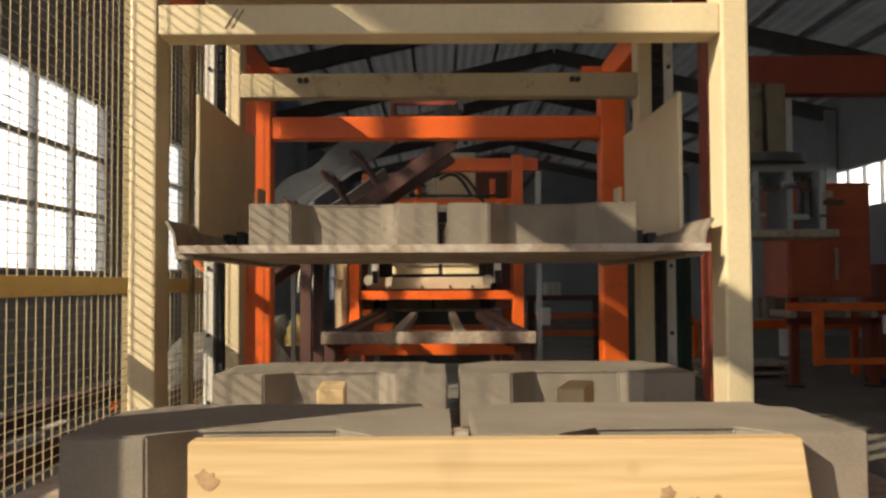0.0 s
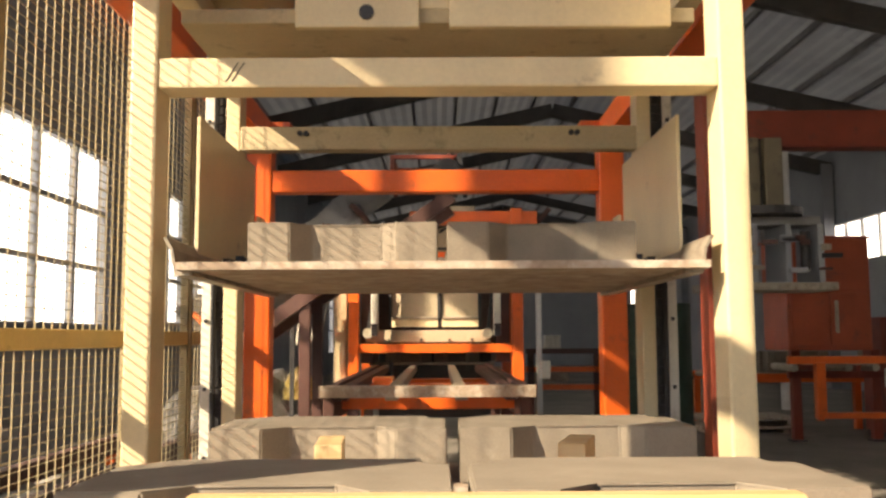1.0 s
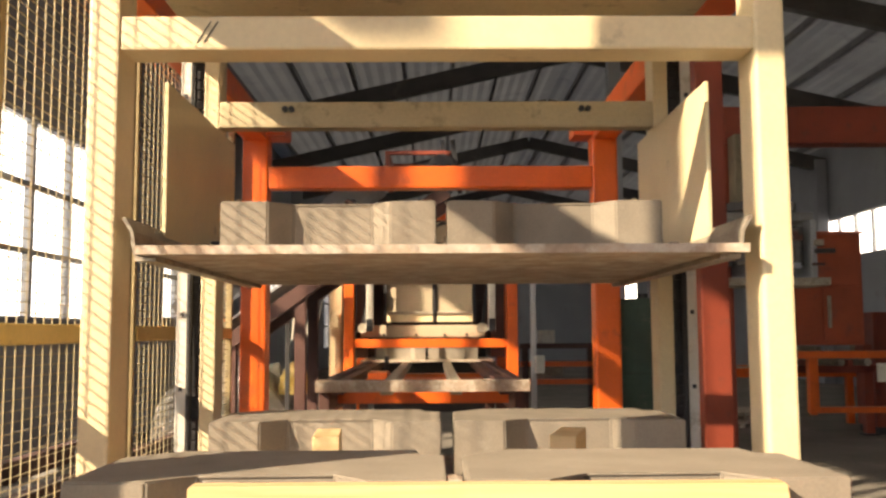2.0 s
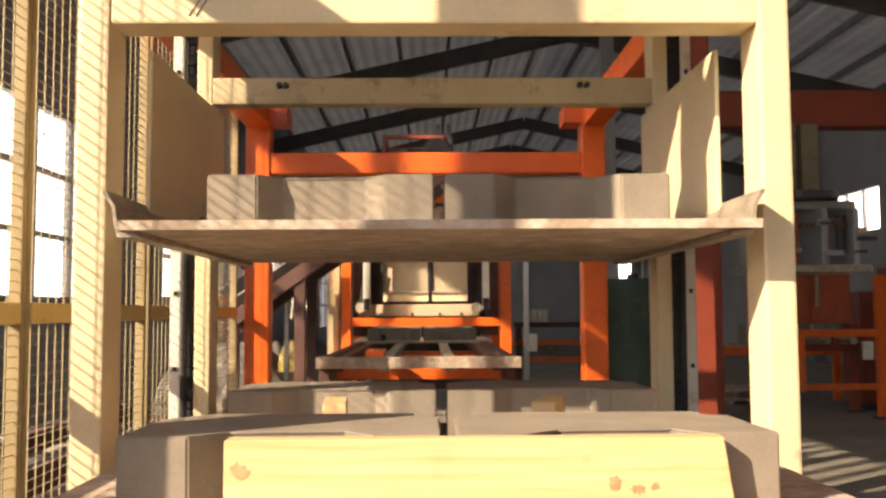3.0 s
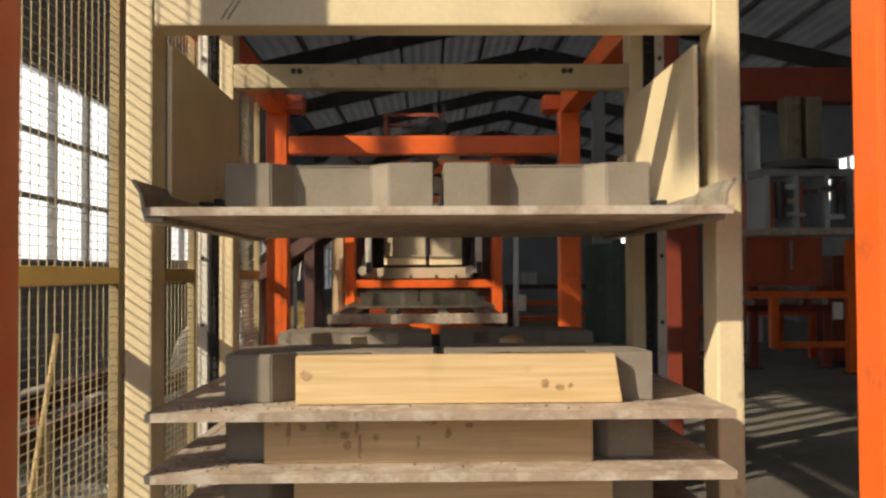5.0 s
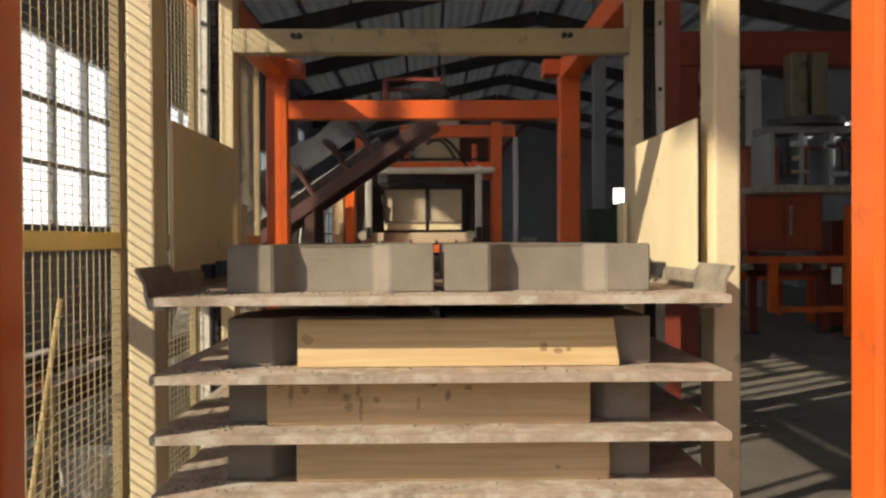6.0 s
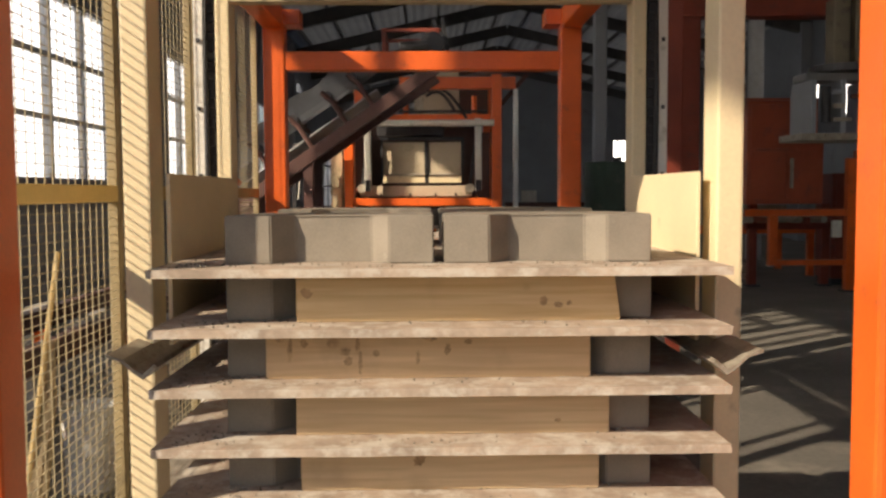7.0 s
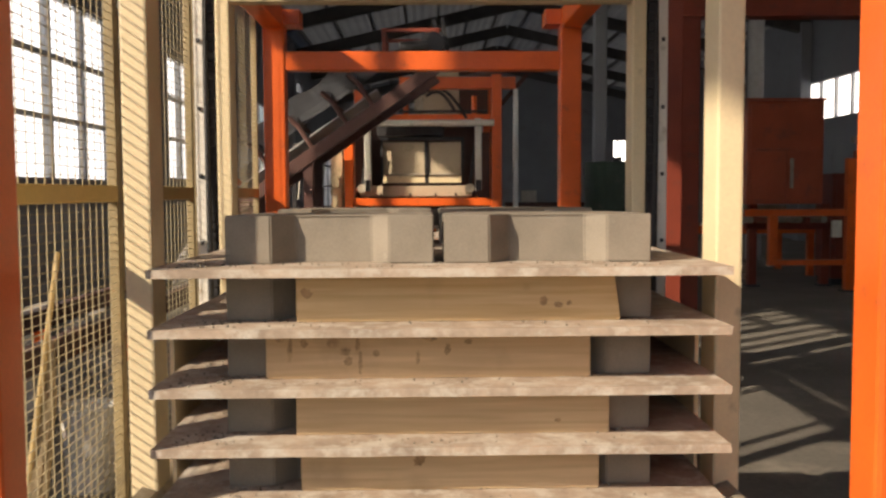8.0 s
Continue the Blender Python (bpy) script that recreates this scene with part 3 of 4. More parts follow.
for s in (-1, 1):
    x = 0.652 * s
    part("side_plate", B(x - 0.005, x + 0.005, 0.03, 0.76, 0.02, 0.44, bevel=0.002), CREAM, carriage, "cream sheet steel side plate")
    x2 = 0.63 * s
    part("rear_plate", B(x2 - 0.006, x2 + 0.006, 0.74, 0.84, 0.02, 0.26, bevel=0.002), CREAM, carriage)
    part("guide_block", B(x - 0.03, x + 0.03, 0.30, 0.52, 0.035, 0.075, bevel=0.004), DARK_STEEL, carriage)
    for y in (0.34, 0.41, 0.48):
        part("bolt", B(x - 0.012 - 0.05 * s, x + 0.012 - 0.05 * s, y - 0.012, y + 0.012, 0.04, 0.085, bevel=0.003), DARK_STEEL, carriage)
GRIPPERS = []
for s in (-1, 1):
    bm = bmesh.new()
    section = [(0.592, -0.012), (0.634, -0.012), (0.642, 0.020), (0.645, 0.048), (0.664, 0.078), (0.658, 0.082), (0.639, 0.051), (0.635, 0.022), (0.627, -0.002), (0.592, -0.002)]
    a = [bm.verts.new((x * s, -0.225, z)) for x, z in section]
    b = [bm.verts.new((x * s, 0.95, z)) for x, z in section]
    n = len(section)
    bm.faces.new(a)
    bm.faces.new(b[::-1])
    for i in range(n):
        bm.faces.new((a[(i + 1) % n], a[i], b[i], b[(i + 1) % n]))
    g = part("gripper", bm, WORN_STEEL, carriage, "worn steel gripper angle under the pallet edge")
    GRIPPERS.append((s, g))

# ---- the loaded pallet that the stacker carries ----
carried_load = thing("carried_pallet", "timber pallet carrying four fresh grey concrete blocks", "loaded pallet")
ob = new("pallet_board", PALLET_MESHES[1])
ob.parent = carried_load
for dy in (0.145, 0.90):
    for x in (-0.466 - CX, 0.040 - CX):
        b = new("concrete_block", BLOCK_MESH)
        b.parent = carried_load
        b.location = (x, dy, 0.0195)


crumbs(carried_load, 77)

# ---- the block machine at the end of the line ----
MY = 7.8
machine = thing("block_machine", "orange and cream block making machine with hoses", "block machine")
for x0, x1, z1 in ((-0.89, -0.79, 2.13), (0.71, 0.82, 2.72)):
    part("post", B(x0, x1, MY, MY + 0.14, 0, z1, bevel=0.008), ORANGE, machine)
    part("rear_post", B(x0, x1, MY + 1.5, MY + 1.64, 0, 2.72, bevel=0.008), ORANGE, machine)
    part("side_beam", B(x0 + 0.01, x1 - 0.01, MY + 0.14, MY + 1.5, 2.0, 2.12), ORANGE, machine)
part("lower_beam", B(-0.79, 0.71, MY + 0.02, MY + 0.12, 1.30, 1.385, bevel=0.006), ORANGE, machine)
part("top_beam", B(-0.29, 0.97, MY + 0.02, MY + 0.13, 2.56, 2.69, bevel=0.006), ORANGE, machine)
part("upper_beam", B(-0.66, 0.75, MY + 0.15, MY + 0.25, 2.23, 2.30, bevel=0.006), ORANGE, machine)
part("roller_bar", tube(bmesh.new(), [(-0.80, MY - 0.05, 2.19), (0.73, MY - 0.05, 2.19)], 0.035, 14), WHITE_PAINT, machine, "chalky white cross bar")
for x in (-0.63, 0.56):
    part("arm", box(bmesh.new(), x - 0.035, x + 0.035, MY - 0.06, MY, 1.46, 2.24, bevel=0.008), WHITE_PAINT, machine, "chalky white upright arm")
    part("hinge", B(x - 0.03, x + 0.03, MY - 0.09, MY - 0.06, 1.46, 1.58, bevel=0.004), DARK_STEEL, machine)
part("lower_body", B(-0.73, 0.50, MY + 0.13, MY + 0.5, 1.40, 1.52, bevel=0.01), TAN, machine, "dusty tan bolted beam")
for x in (-0.50, -0.18, 0.10, 0.32):
    part("bolt", B(x - 0.012, x + 0.012, MY + 0.118, MY + 0.13, 1.41, 1.435), DARK_STEEL, machine)
for x0, x1 in ((-0.475, -0.015), (0.025, 0.385)):
    part("feed_box", B(x0, x1, MY + 0.2, MY + 0.7, 1.63, 2.0, bevel=0.012), TAN, machine, "dusty tan steel feed box")
    part("lip", B(x0, x1, MY + 0.16, MY + 0.2, 1.55, 1.63, bevel=0.006), CREAM, machine)
    part("rod", tube(bmesh.new(), [(x0, MY + 0.15, 1.64), (x1, MY + 0.15, 1.64)], 0.014), WORN_STEEL, machine)
part("hopper", B(-0.10, 0.385, MY + 0.75, MY + 1.4, 1.60, 2.85, bevel=0.01), TAN, machine, "dusty tan hopper column")
part("hood", B(0.385, 0.71, MY + 0.6, MY + 1.3, 2.35, 2.75), RED_BROWN, machine)
part("press_head", B(-0.55, 0.20, MY + 0.4, MY + 0.72, 2.08, 2.2, bevel=0.01), DARK_STEEL, machine)
part("side_panel", B(-0.78, -0.66, MY + 0.16, MY + 1.2, 1.2, 2.1), RED_BROWN, machine)
part("side_panel", B(0.56, 0.70, MY + 0.16, MY + 1.2, 1.2, 2.1), RED_BROWN, machine)
for x in (-0.22, 0.53):
    part("cylinder", tube(bmesh.new(), [(x, MY + 0.2, 2.3), (x, MY + 0.2, 2.5)], 0.03, 12), ORANGE, machine)
for x in (-0.49, -0.005, 0.40):
    part("slide_bar", B(x - 0.014, x + 0.014, MY + 0.17, MY + 0.2, 1.56, 2.05), DARK_STEEL, machine)
part("slide_bar", B(-0.49, 0.40, MY + 0.17, MY + 0.195, 2.02, 2.05), DARK_STEEL, machine)
for x in (-0.70, 0.47):
    part("roller", tube(bmesh.new(), [(x, MY + 0.0, 1.49), (x, MY + 0.1, 1.49)], 0.05, 16), WORN_STEEL, machine)
    part("link", bar(bmesh.new(), (x, MY + 0.05, 1.49), (x + 0.06, MY + 0.05, 1.95), 0.03), DARK_STEEL, machine)
part("valve", B(-0.13, -0.03, MY + 0.17, MY + 0.23, 2.30, 2.56, bevel=0.01), WORN_STEEL, machine)
for z in (2.36, 2.44, 2.50):
    part("pipe", tube(bmesh.new(), [(-0.52, MY + 0.22, z), (-0.05, MY + 0.22, z)], 0.012), DARK_STEEL, machine)
part("pipe", tube(bmesh.new(), [(-0.3, MY + 0.16, 2.33), (0.68, MY + 0.16, 2.33)], 0.014), DARK_STEEL, machine)
for p, q, rise in (((-0.58, MY + 0.1, 2.2), (-0.08, MY + 0.18, 2.5), 0.16), ((-0.42, MY + 0.1, 2.3), (-0.06, MY + 0.18, 2.52), 0.1),
                   ((-0.05, MY + 0.18, 2.52), (0.44, MY + 0.1, 2.25), 0.17), ((0.0, MY + 0.2, 2.5), (0.32, MY + 0.12, 2.32), 0.12)):
    part("hose", tube(bmesh.new(), arc(p, q, rise), 0.016), RUBBER, machine, "black rubber hydraulic hose")
# brown panel added behind the feed boxes to darken the machine's inside
part("back_panel", B(-0.66, 0.56, MY + 0.705, MY + 0.745, 1.3, 2.2), RED_BROWN, machine)
# dark sheet added to stand for the shade in the lower bay
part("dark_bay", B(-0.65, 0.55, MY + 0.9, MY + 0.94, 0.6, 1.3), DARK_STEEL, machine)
part("strut", bar(bmesh.new(), (0.82, MY + 0.1, 2.4), (1.10, MY + 0.1, 2.72), 0.05), RED_BROWN, machine)

# the pallet conveyor from the machine to the stacker
line = thing("pallet_conveyor", "rusty steel rail conveyor with a timber end board", "conveyor")
for x in (-0.55, -0.27, 0.12, 0.40):
    part("rail", B(x - 0.035, x + 0.035, 4.02, MY + 0.6, 1.10, 1.165, bevel=0.006), WORN_STEEL if abs(x) < 0.3 else RED_BROWN, line, "worn steel rail")
for x in (-0.62, 0.48):
    part("side_beam", B(x - 0.03, x + 0.03, 4.02, MY + 0.6, 0.98, 1.18, bevel=0.006), RED_BROWN, line)
    for y in (4.2, 5.5, 6.9):
        part("leg", B(x - 0.04, x + 0.04, y - 0.04, y + 0.04, 0, 0.98), RED_BROWN, line)
for y in (4.5, 5.3, 6.1, 6.9):
    part("cross_beam", B(-0.59, 0.45, y - 0.04, y + 0.04, 1.02, 1.09), ORANGE, line)
part("end_board", B(-0.66, 0.53, 3.95, 4.02, 1.12, 1.185, bevel=0.004), PALLET, line, "pale timber end board")
part("drive_box", B(-0.47, -0.33, 5.3, 5.6, 1.09, 1.17, bevel=0.01), ORANGE, line, "small orange drive box")
part("sensor_post", tube(bmesh.new(), [(-0.42, 6.9, 1.08), (-0.42, 6.9, 1.24)], 0.02), DARK_STEEL, line)

far_load = thing("far_pallet", "timber pallet with fresh concrete blocks on the conveyor", "loaded pallet")
ob = new("pallet_board", PALLET_MESHES[0])
ob.parent = far_load
for dy in (0.145, 0.90):
    for x in (-0.498, 0.008):
        b = new("concrete_block", BLOCK_MESH)
        b.parent = far_load
        b.location = (x, dy, 0.0195)

# ---- the inclined belt conveyor ----
belt = thing("belt_conveyor", "inclined grey rubber belt conveyor on a rusty frame", "conveyor")
A0, A1 = Vector((-1.75, 5.75, 1.29)), Vector((0.1, 5.75, 2.57))
run = (A1 - A0)
for dy in (0.0, 0.75):
    part("side_beam", bar(bmesh.new(), A0 + Vector((0, dy, -0.05)), A1 + Vector((0, dy, -0.05)), 0.07, 0.105), RED_BROWN, belt, "rusty brown channel beam")
up = Vector((-run.z, 0, run.x)).normalized()
bm = bmesh.new()
rows = []
for i in range(25):
    p = A0 + run * (i / 24) * 0.82
    ring = []
    for j in range(9):
        s = j / 8
        wing = max(0.0, abs(2 * s - 1) - 0.35) / 0.65
        ring.append(bm.verts.new(p + Vector((0, 0.03 + 0.7 * s, 0)) + up * (0.27 + (0.17 + 0.02 * math.sin(i * 1.05)) * wing)))
    rows.append(ring)
for a, b in zip(rows, rows[1:]):
    for j in range(8):
        bm.faces.new((a[j], a[j + 1], b[j + 1], b[j]))
geo = bmesh.ops.solidify(bm, geom=list(bm.faces), thickness=0.015)
part("belt", bm, BELT, belt, "dusty grey troughed rubber belt")
bm = bmesh.new()
bar(bm, A0 + Vector((0, 0.38, 0.12)), A0 + run * 0.72 + Vector((0, 0.38, 0.12)), 0.7, 0.012)
part("return_belt", bm, BELT, belt)
for i, k in enumerate((0.06, 0.24, 0.42, 0.58, 0.70)):
    p = A0 + run * k
    for dy in (0.02, 0.73):
        part("idler_bracket", tube(bmesh.new(), [p + Vector((0, dy, 0)), p + up * 0.22 + Vector((0.01, dy, 0)), p + up * 0.33 + Vector((-0.03, dy, 0))], 0.023, 8), ORANGE if i < 1 else RED_BROWN, belt)
    part("idler", tube(bmesh.new(), [p + up * 0.3 + Vector((0, 0.05, 0)), p + up * 0.3 + Vector((0, 0.7, 0))], 0.04, 10), DARK_STEEL, belt)
for k in (0.12, 0.4):
    p = A0 + run * k
    for dy in (0.02, 0.73):
        part("leg", B(p.x - 0.04, p.x + 0.04, p.y + dy - 0.04, p.y + dy + 0.04, 0, p.z - 0.06), RED_BROWN, belt)
for dy in (0.0, 0.55):
    for x in (-0.36, 0.10):
        part("head_post", B(x - 0.018, x + 0.018, 5.87 + dy, 5.906 + dy, 2.62, 2.83, bevel=0.004), SHADED_RED, belt)
    part("head_rail", B(-0.38, 0.14, 5.87 + dy, 5.906 + dy, 2.83, 2.862, bevel=0.004), SHADED_RED, belt)
for x in (-0.36, 0.10):
    part("head_rail", B(x - 0.018, x + 0.018, 5.906, 6.42, 2.83, 2.862, bevel=0.004), SHADED_RED, belt)
part("head_drum", tube(bmesh.new(), [(0.06, 5.79, 2.72), (0.06, 6.45, 2.72)], 0.10, 20), DARK_STEEL, belt, "dark steel head drum")
part("motor", tube(bmesh.new(), [(-0.22, 5.81, 2.68), (0.02, 5.81, 2.70)], 0.055, 14), DARK_STEEL, belt)
for x in (0.13, 0.21):
    part("stay", bar(bmesh.new(), (x, 6.05, 2.55), (x - 0.06, 6.05, 2.98), 0.035), DARK_STEEL, belt)

# ---- round the machine ----
post = thing("cable_post", "pale grey cable post beside the machine", "post")
part("shaft", B(0.94, 0.99, 7.75, 7.82, 0, 2.55, bevel=0.006), FRAME_STEEL, post)
part("switch_box", B(0.97, 1.06, 7.65, 7.75, 1.05, 1.22, bevel=0.01), WHITE_PAINT, post, "white plastic switch box")
post = thing("cream_cabinet", "dusty cream cabinet post beside the machine", "cabinet")
part("body", B(-1.05, -0.92, 7.95, 8.35, 0, 2.1, bevel=0.01), CREAM_DULL, post)
part("door", B(-1.035, -0.935, 7.935, 7.95, 0.9, 1.5, bevel=0.004), CREAM, post)
strips = thing("strip_curtain", "hanging dark rubber strips beside the belt", "curtain")
for i in range(6):
    x = -1.36 + i * 0.045
    part("strip", bar(bmesh.new(), (x + 0.05 + 0.01 * i, 7.6, 1.95), (x, 7.6, 1.38 + 0.03 * (i % 2)), 0.026, 0.012), RUBBER if i % 3 else WHITE_PAINT, strips)
part("stand", B(-1.42, -1.38, 7.58, 7.62, 0, 1.95), DARK_STEEL, strips)
part("hanger", tube(bmesh.new(), [(-1.40, 7.6, 1.95), (-1.0, 7.6, 1.97)], 0.02), DARK_STEEL, strips)
rnd = random.Random(8)


def heap(name, x, y, z, r, h, mat, label, category, seed):
    bm = bmesh.new()
    bmesh.ops.create_icosphere(bm, subdivisions=4, radius=1.0)
    for v in bm.verts:
        k = 1 + 0.35 * noise.noise(v.co * 2.2 + Vector((seed, 0, 0))) + 0.12 * noise.noise(v.co * 8)
        v.co = Vector((v.co.x * r * k, v.co.y * r * k, max(0, v.co.z * h * k)))
    ob = tagged(part(name, bm, mat), label, category)
    ob.location = (x, y, z)
    return ob


heap("yellow_sheet", -1.4, 8.0, 0.85, 0.16, 0.26, YELLOW, "crumpled yellow plastic sheet on the gravel", "plastic sheet", 2)
heap("gravel_mound", -2.0, 8.3, 0, 1.0, 1.0, GRAVEL, "low mound of grey gravel beside the machine", "gravel mound", 5)
rack = thing("red_rack", "red steel roller rack stacked with parts", "rack")
for z in (0.85, 1.05, 1.255):
    part("beam", B(0.98, 2.6, 9.3, 9.38, z, z + 0.06), ORANGE if z < 1.2 else RED_BROWN, rack)
for x in (1.0, 1.75, 2.5):
    part("leg", B(x, x + 0.07, 9.3, 9.37, 0, 1.255), RED_BROWN, rack)
for i in range(5):
    part("roller", tube(bmesh.new(), [(1.05, 9.36, 0.95 + 0.02 * i), (1.5, 9.7, 0.95 + 0.03 * i)], 0.03), WORN_STEEL, rack)
for i in range(4):
    for j in range(3):
        ob = tagged(part("cement_bag", grow(B(0.0, 0.055, 0, 0.2, 0, 0.036, bevel=0.012), 0.003, i + j), WHITE_PAINT), "small white packet stacked on the red rack", "packet", "white packets")
        ob.location = (1.20 + 0.062 * j, 9.3, 1.316 + 0.037 * i)

# ---- the right side of the hall ----
for x, y, h in ((1.87, 4.9, 4.4),):
    p = thing("red_column", "steel column of the neighbouring frame, red darkened for shade", "column")
    part("shaft", B(x - 0.095, x + 0.095, y, y + 0.2, 0, h, bevel=0.01), SHADED_RED, p)
    part("base_plate", B(x - 0.2, x + 0.2, y - 0.1, y + 0.3, 0, 0.02), SHADED_RED, p)

cube = thing("cuber_frame", "orange painted steel cubing machine with a sheet cabinet", "machine")
CY = 10.8
body = part("cabinet", B(4.55, 5.65, CY, CY + 0.9, 1.25, 2.72, bevel=0.02), CABINET_RED, cube, "faded red sheet steel cabinet")
for x0, x1 in ((4.60, 5.09), (5.11, 5.60)):
    part("cabinet_door", B(x0, x1, CY - 0.02, CY, 1.32, 2.0, bevel=0.006), CABINET_RED, body)
part("cabinet_panel", B(4.60, 5.60, CY - 0.018, CY, 2.04, 2.66, bevel=0.006), CABINET_RED, body)
part("door_handle", B(5.16, 5.20, CY - 0.06, CY - 0.02, 1.48, 1.90, bevel=0.008), WORN_STEEL, body, "worn steel door handle")
part("roof_lip", B(4.52, 5.68, CY - 0.03, CY + 0.92, 2.722, 2.75, bevel=0.006), CABINET_RED, body)
part("top_rail", B(4.5, 6.1, CY - 0.1, CY - 0.02, 1.08, 1.18, bevel=0.008), ORANGE, cube)
part("low_rail", B(4.9, 6.1, CY - 0.1, CY - 0.02, 0.38, 0.46, bevel=0.008), ORANGE, cube)
for x in (4.85, 5.95):
    part("leg", B(x, x + 0.12, CY - 0.12, CY, 0 if x > 5 else 0.38, 1.9 if x > 5 else 1.1, bevel=0.008), ORANGE, cube)
    part("rear_leg", B(x, x + 0.12, CY + 0.7, CY + 0.82, 0, 1.25, bevel=0.008), SHADED_RED, cube)
    part("foot", B(x - 0.04, x + 0.16, CY + 0.66, CY + 0.86, 0, 0.03), DARK_STEEL, cube)
part("foot", B(5.91, 6.11, CY - 0.16, CY + 0.04, 0, 0.03), DARK_STEEL, cube)
part("cross_rail", B(4.8, 6.1, CY + 0.7, CY + 0.78, 0.86, 0.96, bevel=0.008), SHADED_RED, cube)
for x in (4.9, 5.4):
    part("side_rail", B(x, x + 0.07, CY - 0.02, CY + 0.7, 0.98, 1.06, bevel=0.006), SHADED_RED, cube)
part("switch", B(5.72, 5.86, CY - 0.16, CY - 0.12, 0.78, 1.02, bevel=0.01), WHITE_PAINT, cube, "white switch box")
for i in range(4):
    part("roller", tube(bmesh.new(), [(4.6 + 0.35 * i, CY - 0.05, 1.03), (4.6 + 0.35 * i, CY + 0.7, 1.03)], 0.05, 10), WORN_STEEL, cube)

bridge = thing("bridge_frame", "overhead bridge frame in red darkened for shade", "steel frame")
part("bridge_beam", B(2.9, 8.2, 8.44, 8.7, 3.45, 3.85, bevel=0.01), SHADED_RED, bridge)
for x in (2.95, 7.9):
    part("leg", B(x, x + 0.22, 8.46, 8.68, 0, 3.45, bevel=0.01), SHADED_RED, bridge)
clamp = thing("gripping_head", "grey steel gripping head hanging from a mast", "gripper")
for x in (-0.12, 0.12):
    part("mast", B(x - 0.095, x + 0.095, -0.12, 0.12, 0.55, 1.3, bevel=0.02), MAST, clamp, "grimy cream mast, darkened for shade")
part("mast_plate", B(-0.03, 0.03, -0.02, 0.10, 0.55, 1.3), DARK_STEEL, clamp)
part("turntable", tube(bmesh.new(), [(0, 0, 0.47), (0, 0, 0.55)], 0.42, 24), DARK_STEEL, clamp)
part("crosshead", B(-0.55, 0.55, -0.2, 0.2, 0.37, 0.46, bevel=0.015), PURLIN, clamp)
for x in (-0.5, -0.17, 0.17, 0.5):
    part("jaw", B(x - 0.03, x + 0.03, -0.3, 0.3, -0.22, 0.37, bevel=0.012), WALL_MAT, clamp)
r3 = random.Random(3)
for k in range(12):
    x, z = r3.uniform(-0.55, 0.5), r3.uniform(-0.15, 0.22)
    part("linkage", B(x, x + r3.uniform(0.06, 0.22), -0.36, -0.30, z, z + r3.uniform(0.025, 0.07), bevel=0.006), r3.choice((WORN_STEEL, DARK_STEEL, WALL_MAT, RED_BROWN)), clamp)
part("lower_plate", B(-0.65, 0.65, -0.32, 0.32, -0.3, -0.22, bevel=0.01), WORN_STEEL, clamp)
for x in (-0.35, 0.35):
    part("cylinder", tube(bmesh.new(), [(x, -0.26, -0.1), (x, -0.26, 0.3)], 0.05, 12), DARK_STEEL, clamp)

for k, (x, y, w, h) in enumerate(((6.6, 11.6, 0.9, 1.7), (7.7, 12.4, 1.2, 2.1))):
    c = thing("control_cabinet", "red sheet steel control cabinet with a door, darkened for shade", "cabinet", "control cabinets")
    part("body", B(x - w / 2, x + w / 2, y, y + 0.6, 0.1, h, bevel=0.015), SHADED_RED, c)
    part("door", B(x - w / 2 + 0.05, x + w / 2 - 0.05, y - 0.02, y, 0.2, h - 0.08, bevel=0.006), SHADED_RED, c)
    part("door_handle", B(x + w / 2 - 0.14, x + w / 2 - 0.11, y - 0.05, y - 0.02, h * 0.5, h * 0.5 + 0.16, bevel=0.006), DARK_STEEL, c, "dark door handle")
    part("plinth", B(x - w / 2 + 0.02, x + w / 2 - 0.02, y + 0.02, y + 0.58, 0, 0.1), DARK_STEEL, c)
table = thing("roller_table", "orange roller table on the hall floor", "conveyor")
for y in (13.2, 14.6):
    part("side_beam", B(4.2, 9.0, y - 0.05, y + 0.05, 0.72, 0.86, bevel=0.01), ORANGE, table)
    for x in (4.4, 6.5, 8.7):
        part("leg", B(x - 0.05, x + 0.05, y - 0.05, y + 0.05, 0, 0.72), ORANGE, table)
for i in range(14):
    x = 4.4 + 0.33 * i
    part("roller", tube(bmesh.new(), [(x, 13.25, 0.82), (x, 14.55, 0.82)], 0.045, 10), WORN_STEEL, table)
for k, (x, y) in enumerate(((5.2, 13.4), (6.9, 13.4))):
    for j in range(3):
        for i in range(4):
            b = tagged(new("concrete_block", BLOCK_MESH), "grey concrete block stacked on the roller table", "concrete block", "stacked blocks far off")
            b.location = (x + 0.49 * (i % 2), y + 0.36 * (i // 2), 0.867 + 0.108 * j)
pipe = thing("duct_pipe", "pale grey upright duct pipe in the hall", "pipe")
part("riser", tube(bmesh.new(), [(6.9, 17.0, 0), (6.9, 17.0, 5.6)], 0.16, 16), FRAME_STEEL, pipe)
part("collar", tube(bmesh.new(), [(6.9, 17.0, 2.4), (6.9, 17.0, 2.5)], 0.2, 16), FRAME_STEEL, pipe)

tank = thing("green_tank", "dark green painted drum on the floor", "tank")
bm = bmesh.new()
bmesh.ops.create_cone(bm, cap_ends=True, segments=32, radius1=0.42, radius2=0.42, depth=1.8, matrix=Matrix.Translation((2.35, 9.0, 0.9)))
part("drum", bm, GREEN, tank)
for z in (0.5, 1.0):
    part("rib", tube(bmesh.new(), [(2.35, 9.0, z - 0.015), (2.35, 9.0, z + 0.015)], 0.435, 32), GREEN, tank)
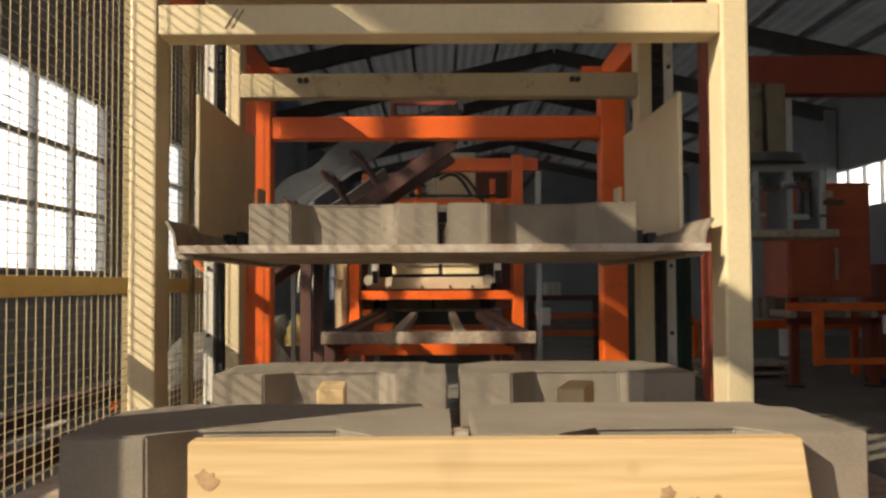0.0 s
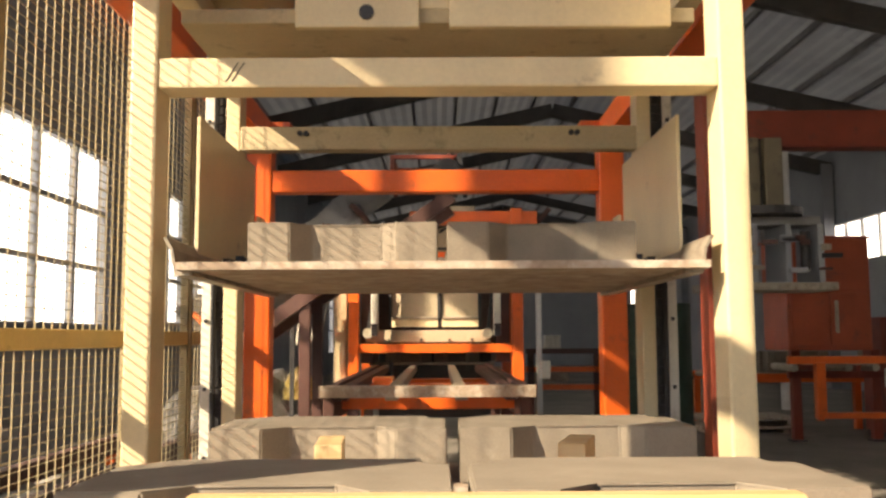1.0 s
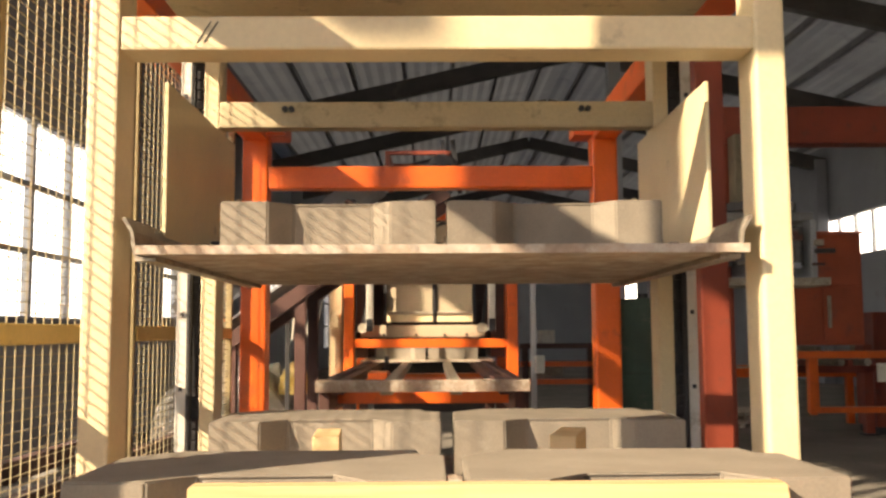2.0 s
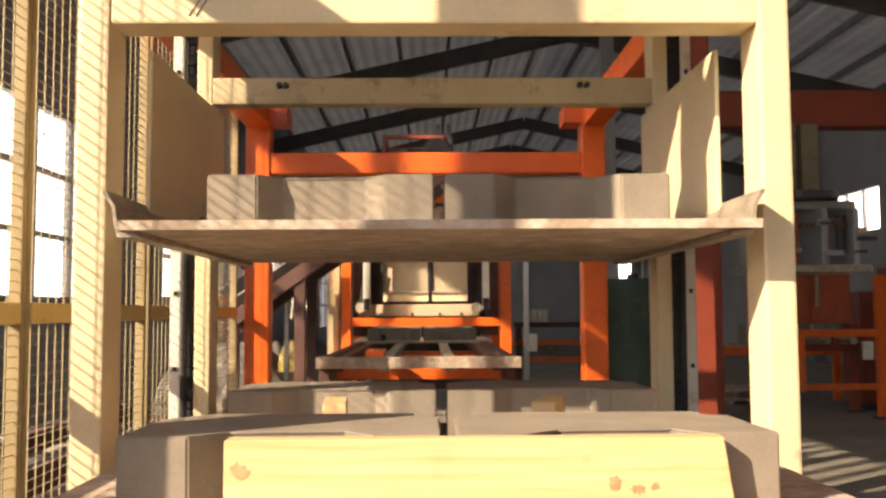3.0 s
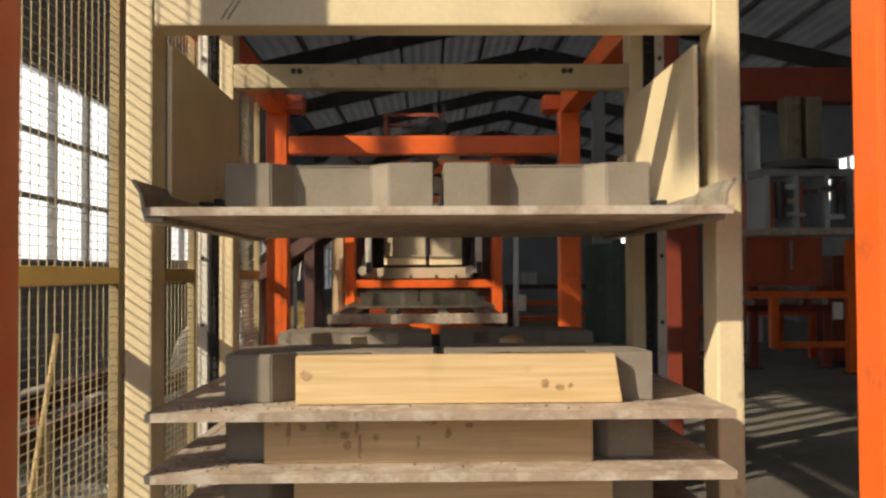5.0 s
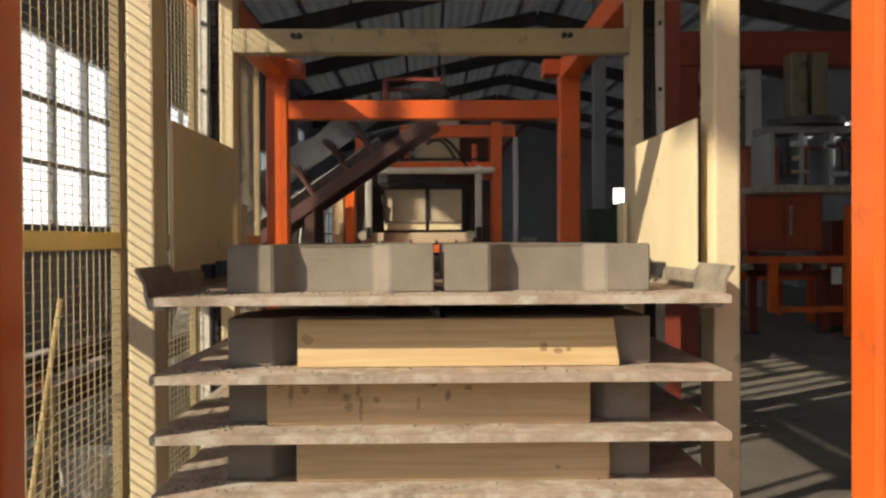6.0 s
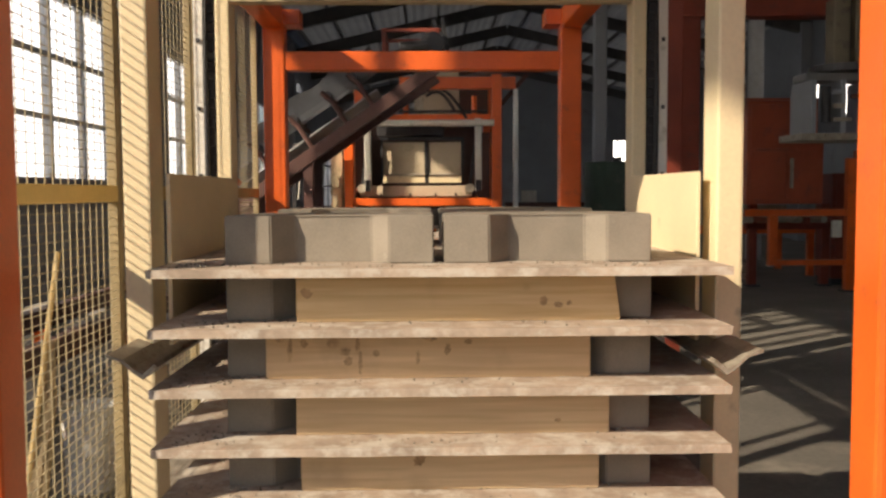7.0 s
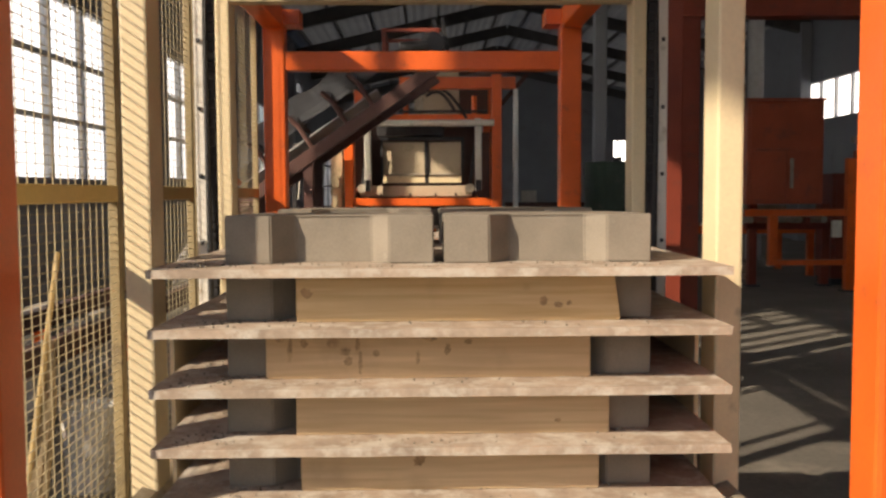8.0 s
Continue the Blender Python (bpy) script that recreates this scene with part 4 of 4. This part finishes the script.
part("cap", tube(bmesh.new(), [(2.3, 8.9, 1.8), (2.3, 8.9, 1.86)], 0.06, 12), DARK_STEEL, tank)

for i, (x, y) in enumerate(((4.6, 12.6), (4.7, 12.7))):
    b = tagged(part("timber_pallet", B(x - 0.7, x + 0.7, y, y + 1.0, 0.06 + 0.12 * i, 0.1 + 0.12 * i, bevel=0.004), PALLET), "empty timber pallet lying on the floor", "pallet", "floor pallets")
    for k in (-0.6, 0, 0.55):
        part("bearer", B(x + k - 0.04, x + k + 0.04, y, y + 1.0, 0.12 * i, 0.06 + 0.12 * i), PALLET, b)

# ---- behind the mesh fence ----
bucket = thing("bucket", "dented galvanised bucket with a white disc for its lit top", "bucket")
bm = bmesh.new()
prof = [(0.0, 0.0), (0.11, 0.0), (0.135, 0.40), (0.141, 0.405), (0.141, 0.42), (0.130, 0.42), (0.128, 0.37), (0.0, 0.37)]
n = 28
rings = [[bm.verts.new((r * math.cos(2 * math.pi * k / n), r * math.sin(2 * math.pi * k / n), z)) for k in range(n)] for r, z in prof[1:-1]]
for a, b in zip(rings, rings[1:]):
    for k in range(n):
        bm.faces.new((a[k], a[(k + 1) % n], b[(k + 1) % n], b[k]))
bm.faces.new(rings[0][::-1])
bm.faces.new(rings[-1])
part("shell", bm, GALV, bucket)
# white disc added to imitate daylight on the bucket's top
part("residue", tube(bmesh.new(), [(0, 0, 0.36), (0, 0, 0.395)], 0.127, 24), WHITE_PAINT, bucket, "white disc for the lit bucket top")
part("handle", tube(bmesh.new(), arc((-0.14, 0, 0.4), (0.14, 0, 0.4), -0.12), 0.005, 6), DARK_STEEL, bucket)
bucket.location = (-1.66, 2.36, 0.0)
broom = thing("broom", "bamboo broom leaning against the fence", "broom")
part("stick", tube(bmesh.new(), [(-1.25, 0.62, 0.25), (-1.14, 0.75, 1.27)], 0.009, 8), STRAW, broom)
bm = bmesh.new()
for i in range(190):
    a, b = rnd.uniform(-0.12, 0.12), rnd.uniform(-0.1, 0.1)
    tube(bm, [(-1.16 + a * 0.1, 0.73, rnd.uniform(0.8, 1.0)), (-1.20 + a * 0.3, 0.68 + b * 0.3, 0.55), (-1.25 + a * 0.5, 0.62 + b * 0.5, 0.25), (-1.27 + a, 0.6 + b, rnd.uniform(0.0, 0.06))], 0.0022, 4)
tagged(part("bristles", bm, TWIG, broom, "splayed dry twigs"), kind="stuff")
heap("gravel_mound", -2.6, 4.6, 0, 1.0, 0.55, GRAVEL, "low mound of grey gravel behind the fence", "gravel mound", 9)
frame2 = thing("red_conveyor", "low red steel conveyor frame behind the fence", "conveyor")
for x in (-2.6, -2.0):
    part("beam", B(x - 0.04, x + 0.04, 1.8, 6.5, 0.55, 0.68), RED_BROWN, frame2)
    for y in (2.0, 4.0, 6.2):
        part("leg", B(x - 0.03, x + 0.03, y, y + 0.06, 0, 0.55), ORANGE, frame2)


# ---- all that moves ----
def motions():
    # stacker along the line
    run_rows = [(0.0, 1.103), (0.5, 1.112), (0.8, 1.105), (1.0, 1.084), (1.5, 0.921), (2.0, 0.791), (2.8, 0.594), (3.2, 0.499), (3.5, 0.411), (3.8, 0.296), (4.0, 0.208), (4.2, 0.159), (4.5, 0.136), (8.0, 0.136)]
    aside = [(0.0, 0.0), (1.0, 0.0), (1.5, 0.008), (2.8, 0.012), (3.5, 0.016), (4.2, 0.02), (8.0, 0.02)]

    def along(rows, t):
        for (a, u), (b, v) in zip(rows, rows[1:]):
            if a <= t <= b:
                return u + (v - u) * (t - a) / (b - a)
        return rows[-1][1]
    walk(stacker, [(t, pose(along(aside, t), y, 0)) for t, y in run_rows])
    # set of the load in the stacker
    set_rows = [(0.0, -0.026), (1.0, -0.019), (1.5, -0.013), (2.8, -0.092), (3.5, -0.140), (4.2, -0.210), (5.0, -0.251), (8.0, -0.251)]
    lift = [(0.0, 1.526), (0.1, 1.555), (0.2, 1.59), (0.3, 1.605), (0.5, 1.611), (1.5, 1.613), (4.2, 1.611), (4.7, 1.606), (5.0, 1.578), (5.3, 1.50), (5.5, 1.432),
            (5.7, 1.352), (5.9, 1.318), (6.1, 1.296), (6.3, 1.28), (6.45, LOW + STEP)]
    after = [(6.6, 1.225), (6.8, 1.13), (7.1, 1.02), (7.2, 0.975), (7.4, 0.90), (7.6, 0.83), (7.8, 0.755), (8.0, 0.69)]
    times = sorted({t for r in (run_rows, set_rows, lift) for t, _ in r if t <= 6.45})
    walk(carried_load, [(t, pose(CX + along(aside, t) - 0.02, along(run_rows, t) + along(set_rows, t), along(lift, t))) for t in times] + [(6.7, pose(CX, -0.115, LOW + STEP)), (8.0, pose(CX, -0.115, LOW + STEP))])
    walk(carriage, [(t, pose(0, along(set_rows, t) + 0.251, along(lift, t))) for t in times] + [(t, pose(0, 0, z)) for t, z in after])
    for s, g in GRIPPERS:
        def swung(angle):
            hinge = 0.628 * s
            return pose(hinge + 0.012 * s * angle / 40, 0, -0.012) @ pose(0, 0, 0, 0, angle * s, 0) @ pose(-hinge, 0, 0.012)
        walk(g, [(0.0, swung(0)), (6.45, swung(0)), (6.55, swung(22)), (6.9, swung(40)), (8.0, swung(40))])
    walk(far_load, [(t, pose(-0.07, y, 1.166)) for t, y in ((0.0, 8.4), (1.2, 8.4), (1.5, 8.1), (2.0, 7.6), (2.8, 7.0), (3.5, 6.3), (4.2, 5.9), (5.3, 5.3), (5.6, 5.15), (6.0, 5.0), (8.0, 5.0))])
    walk(clamp, [(t, pose(x, 8.3, z)) for t, x, z in ((0.0, 3.35, 2.2), (2.0, 3.35, 2.2), (2.8, 3.7, 2.15), (3.5, 4.35, 2.1), (4.2, 4.35, 2.1), (5.3, 4.3, 2.2), (6.0, 4.36, 2.25), (6.5, 4.5, 2.25), (7.0, 4.8, 2.3), (7.5, 5.25, 2.3), (8.0, 5.65, 2.3))])


motions()
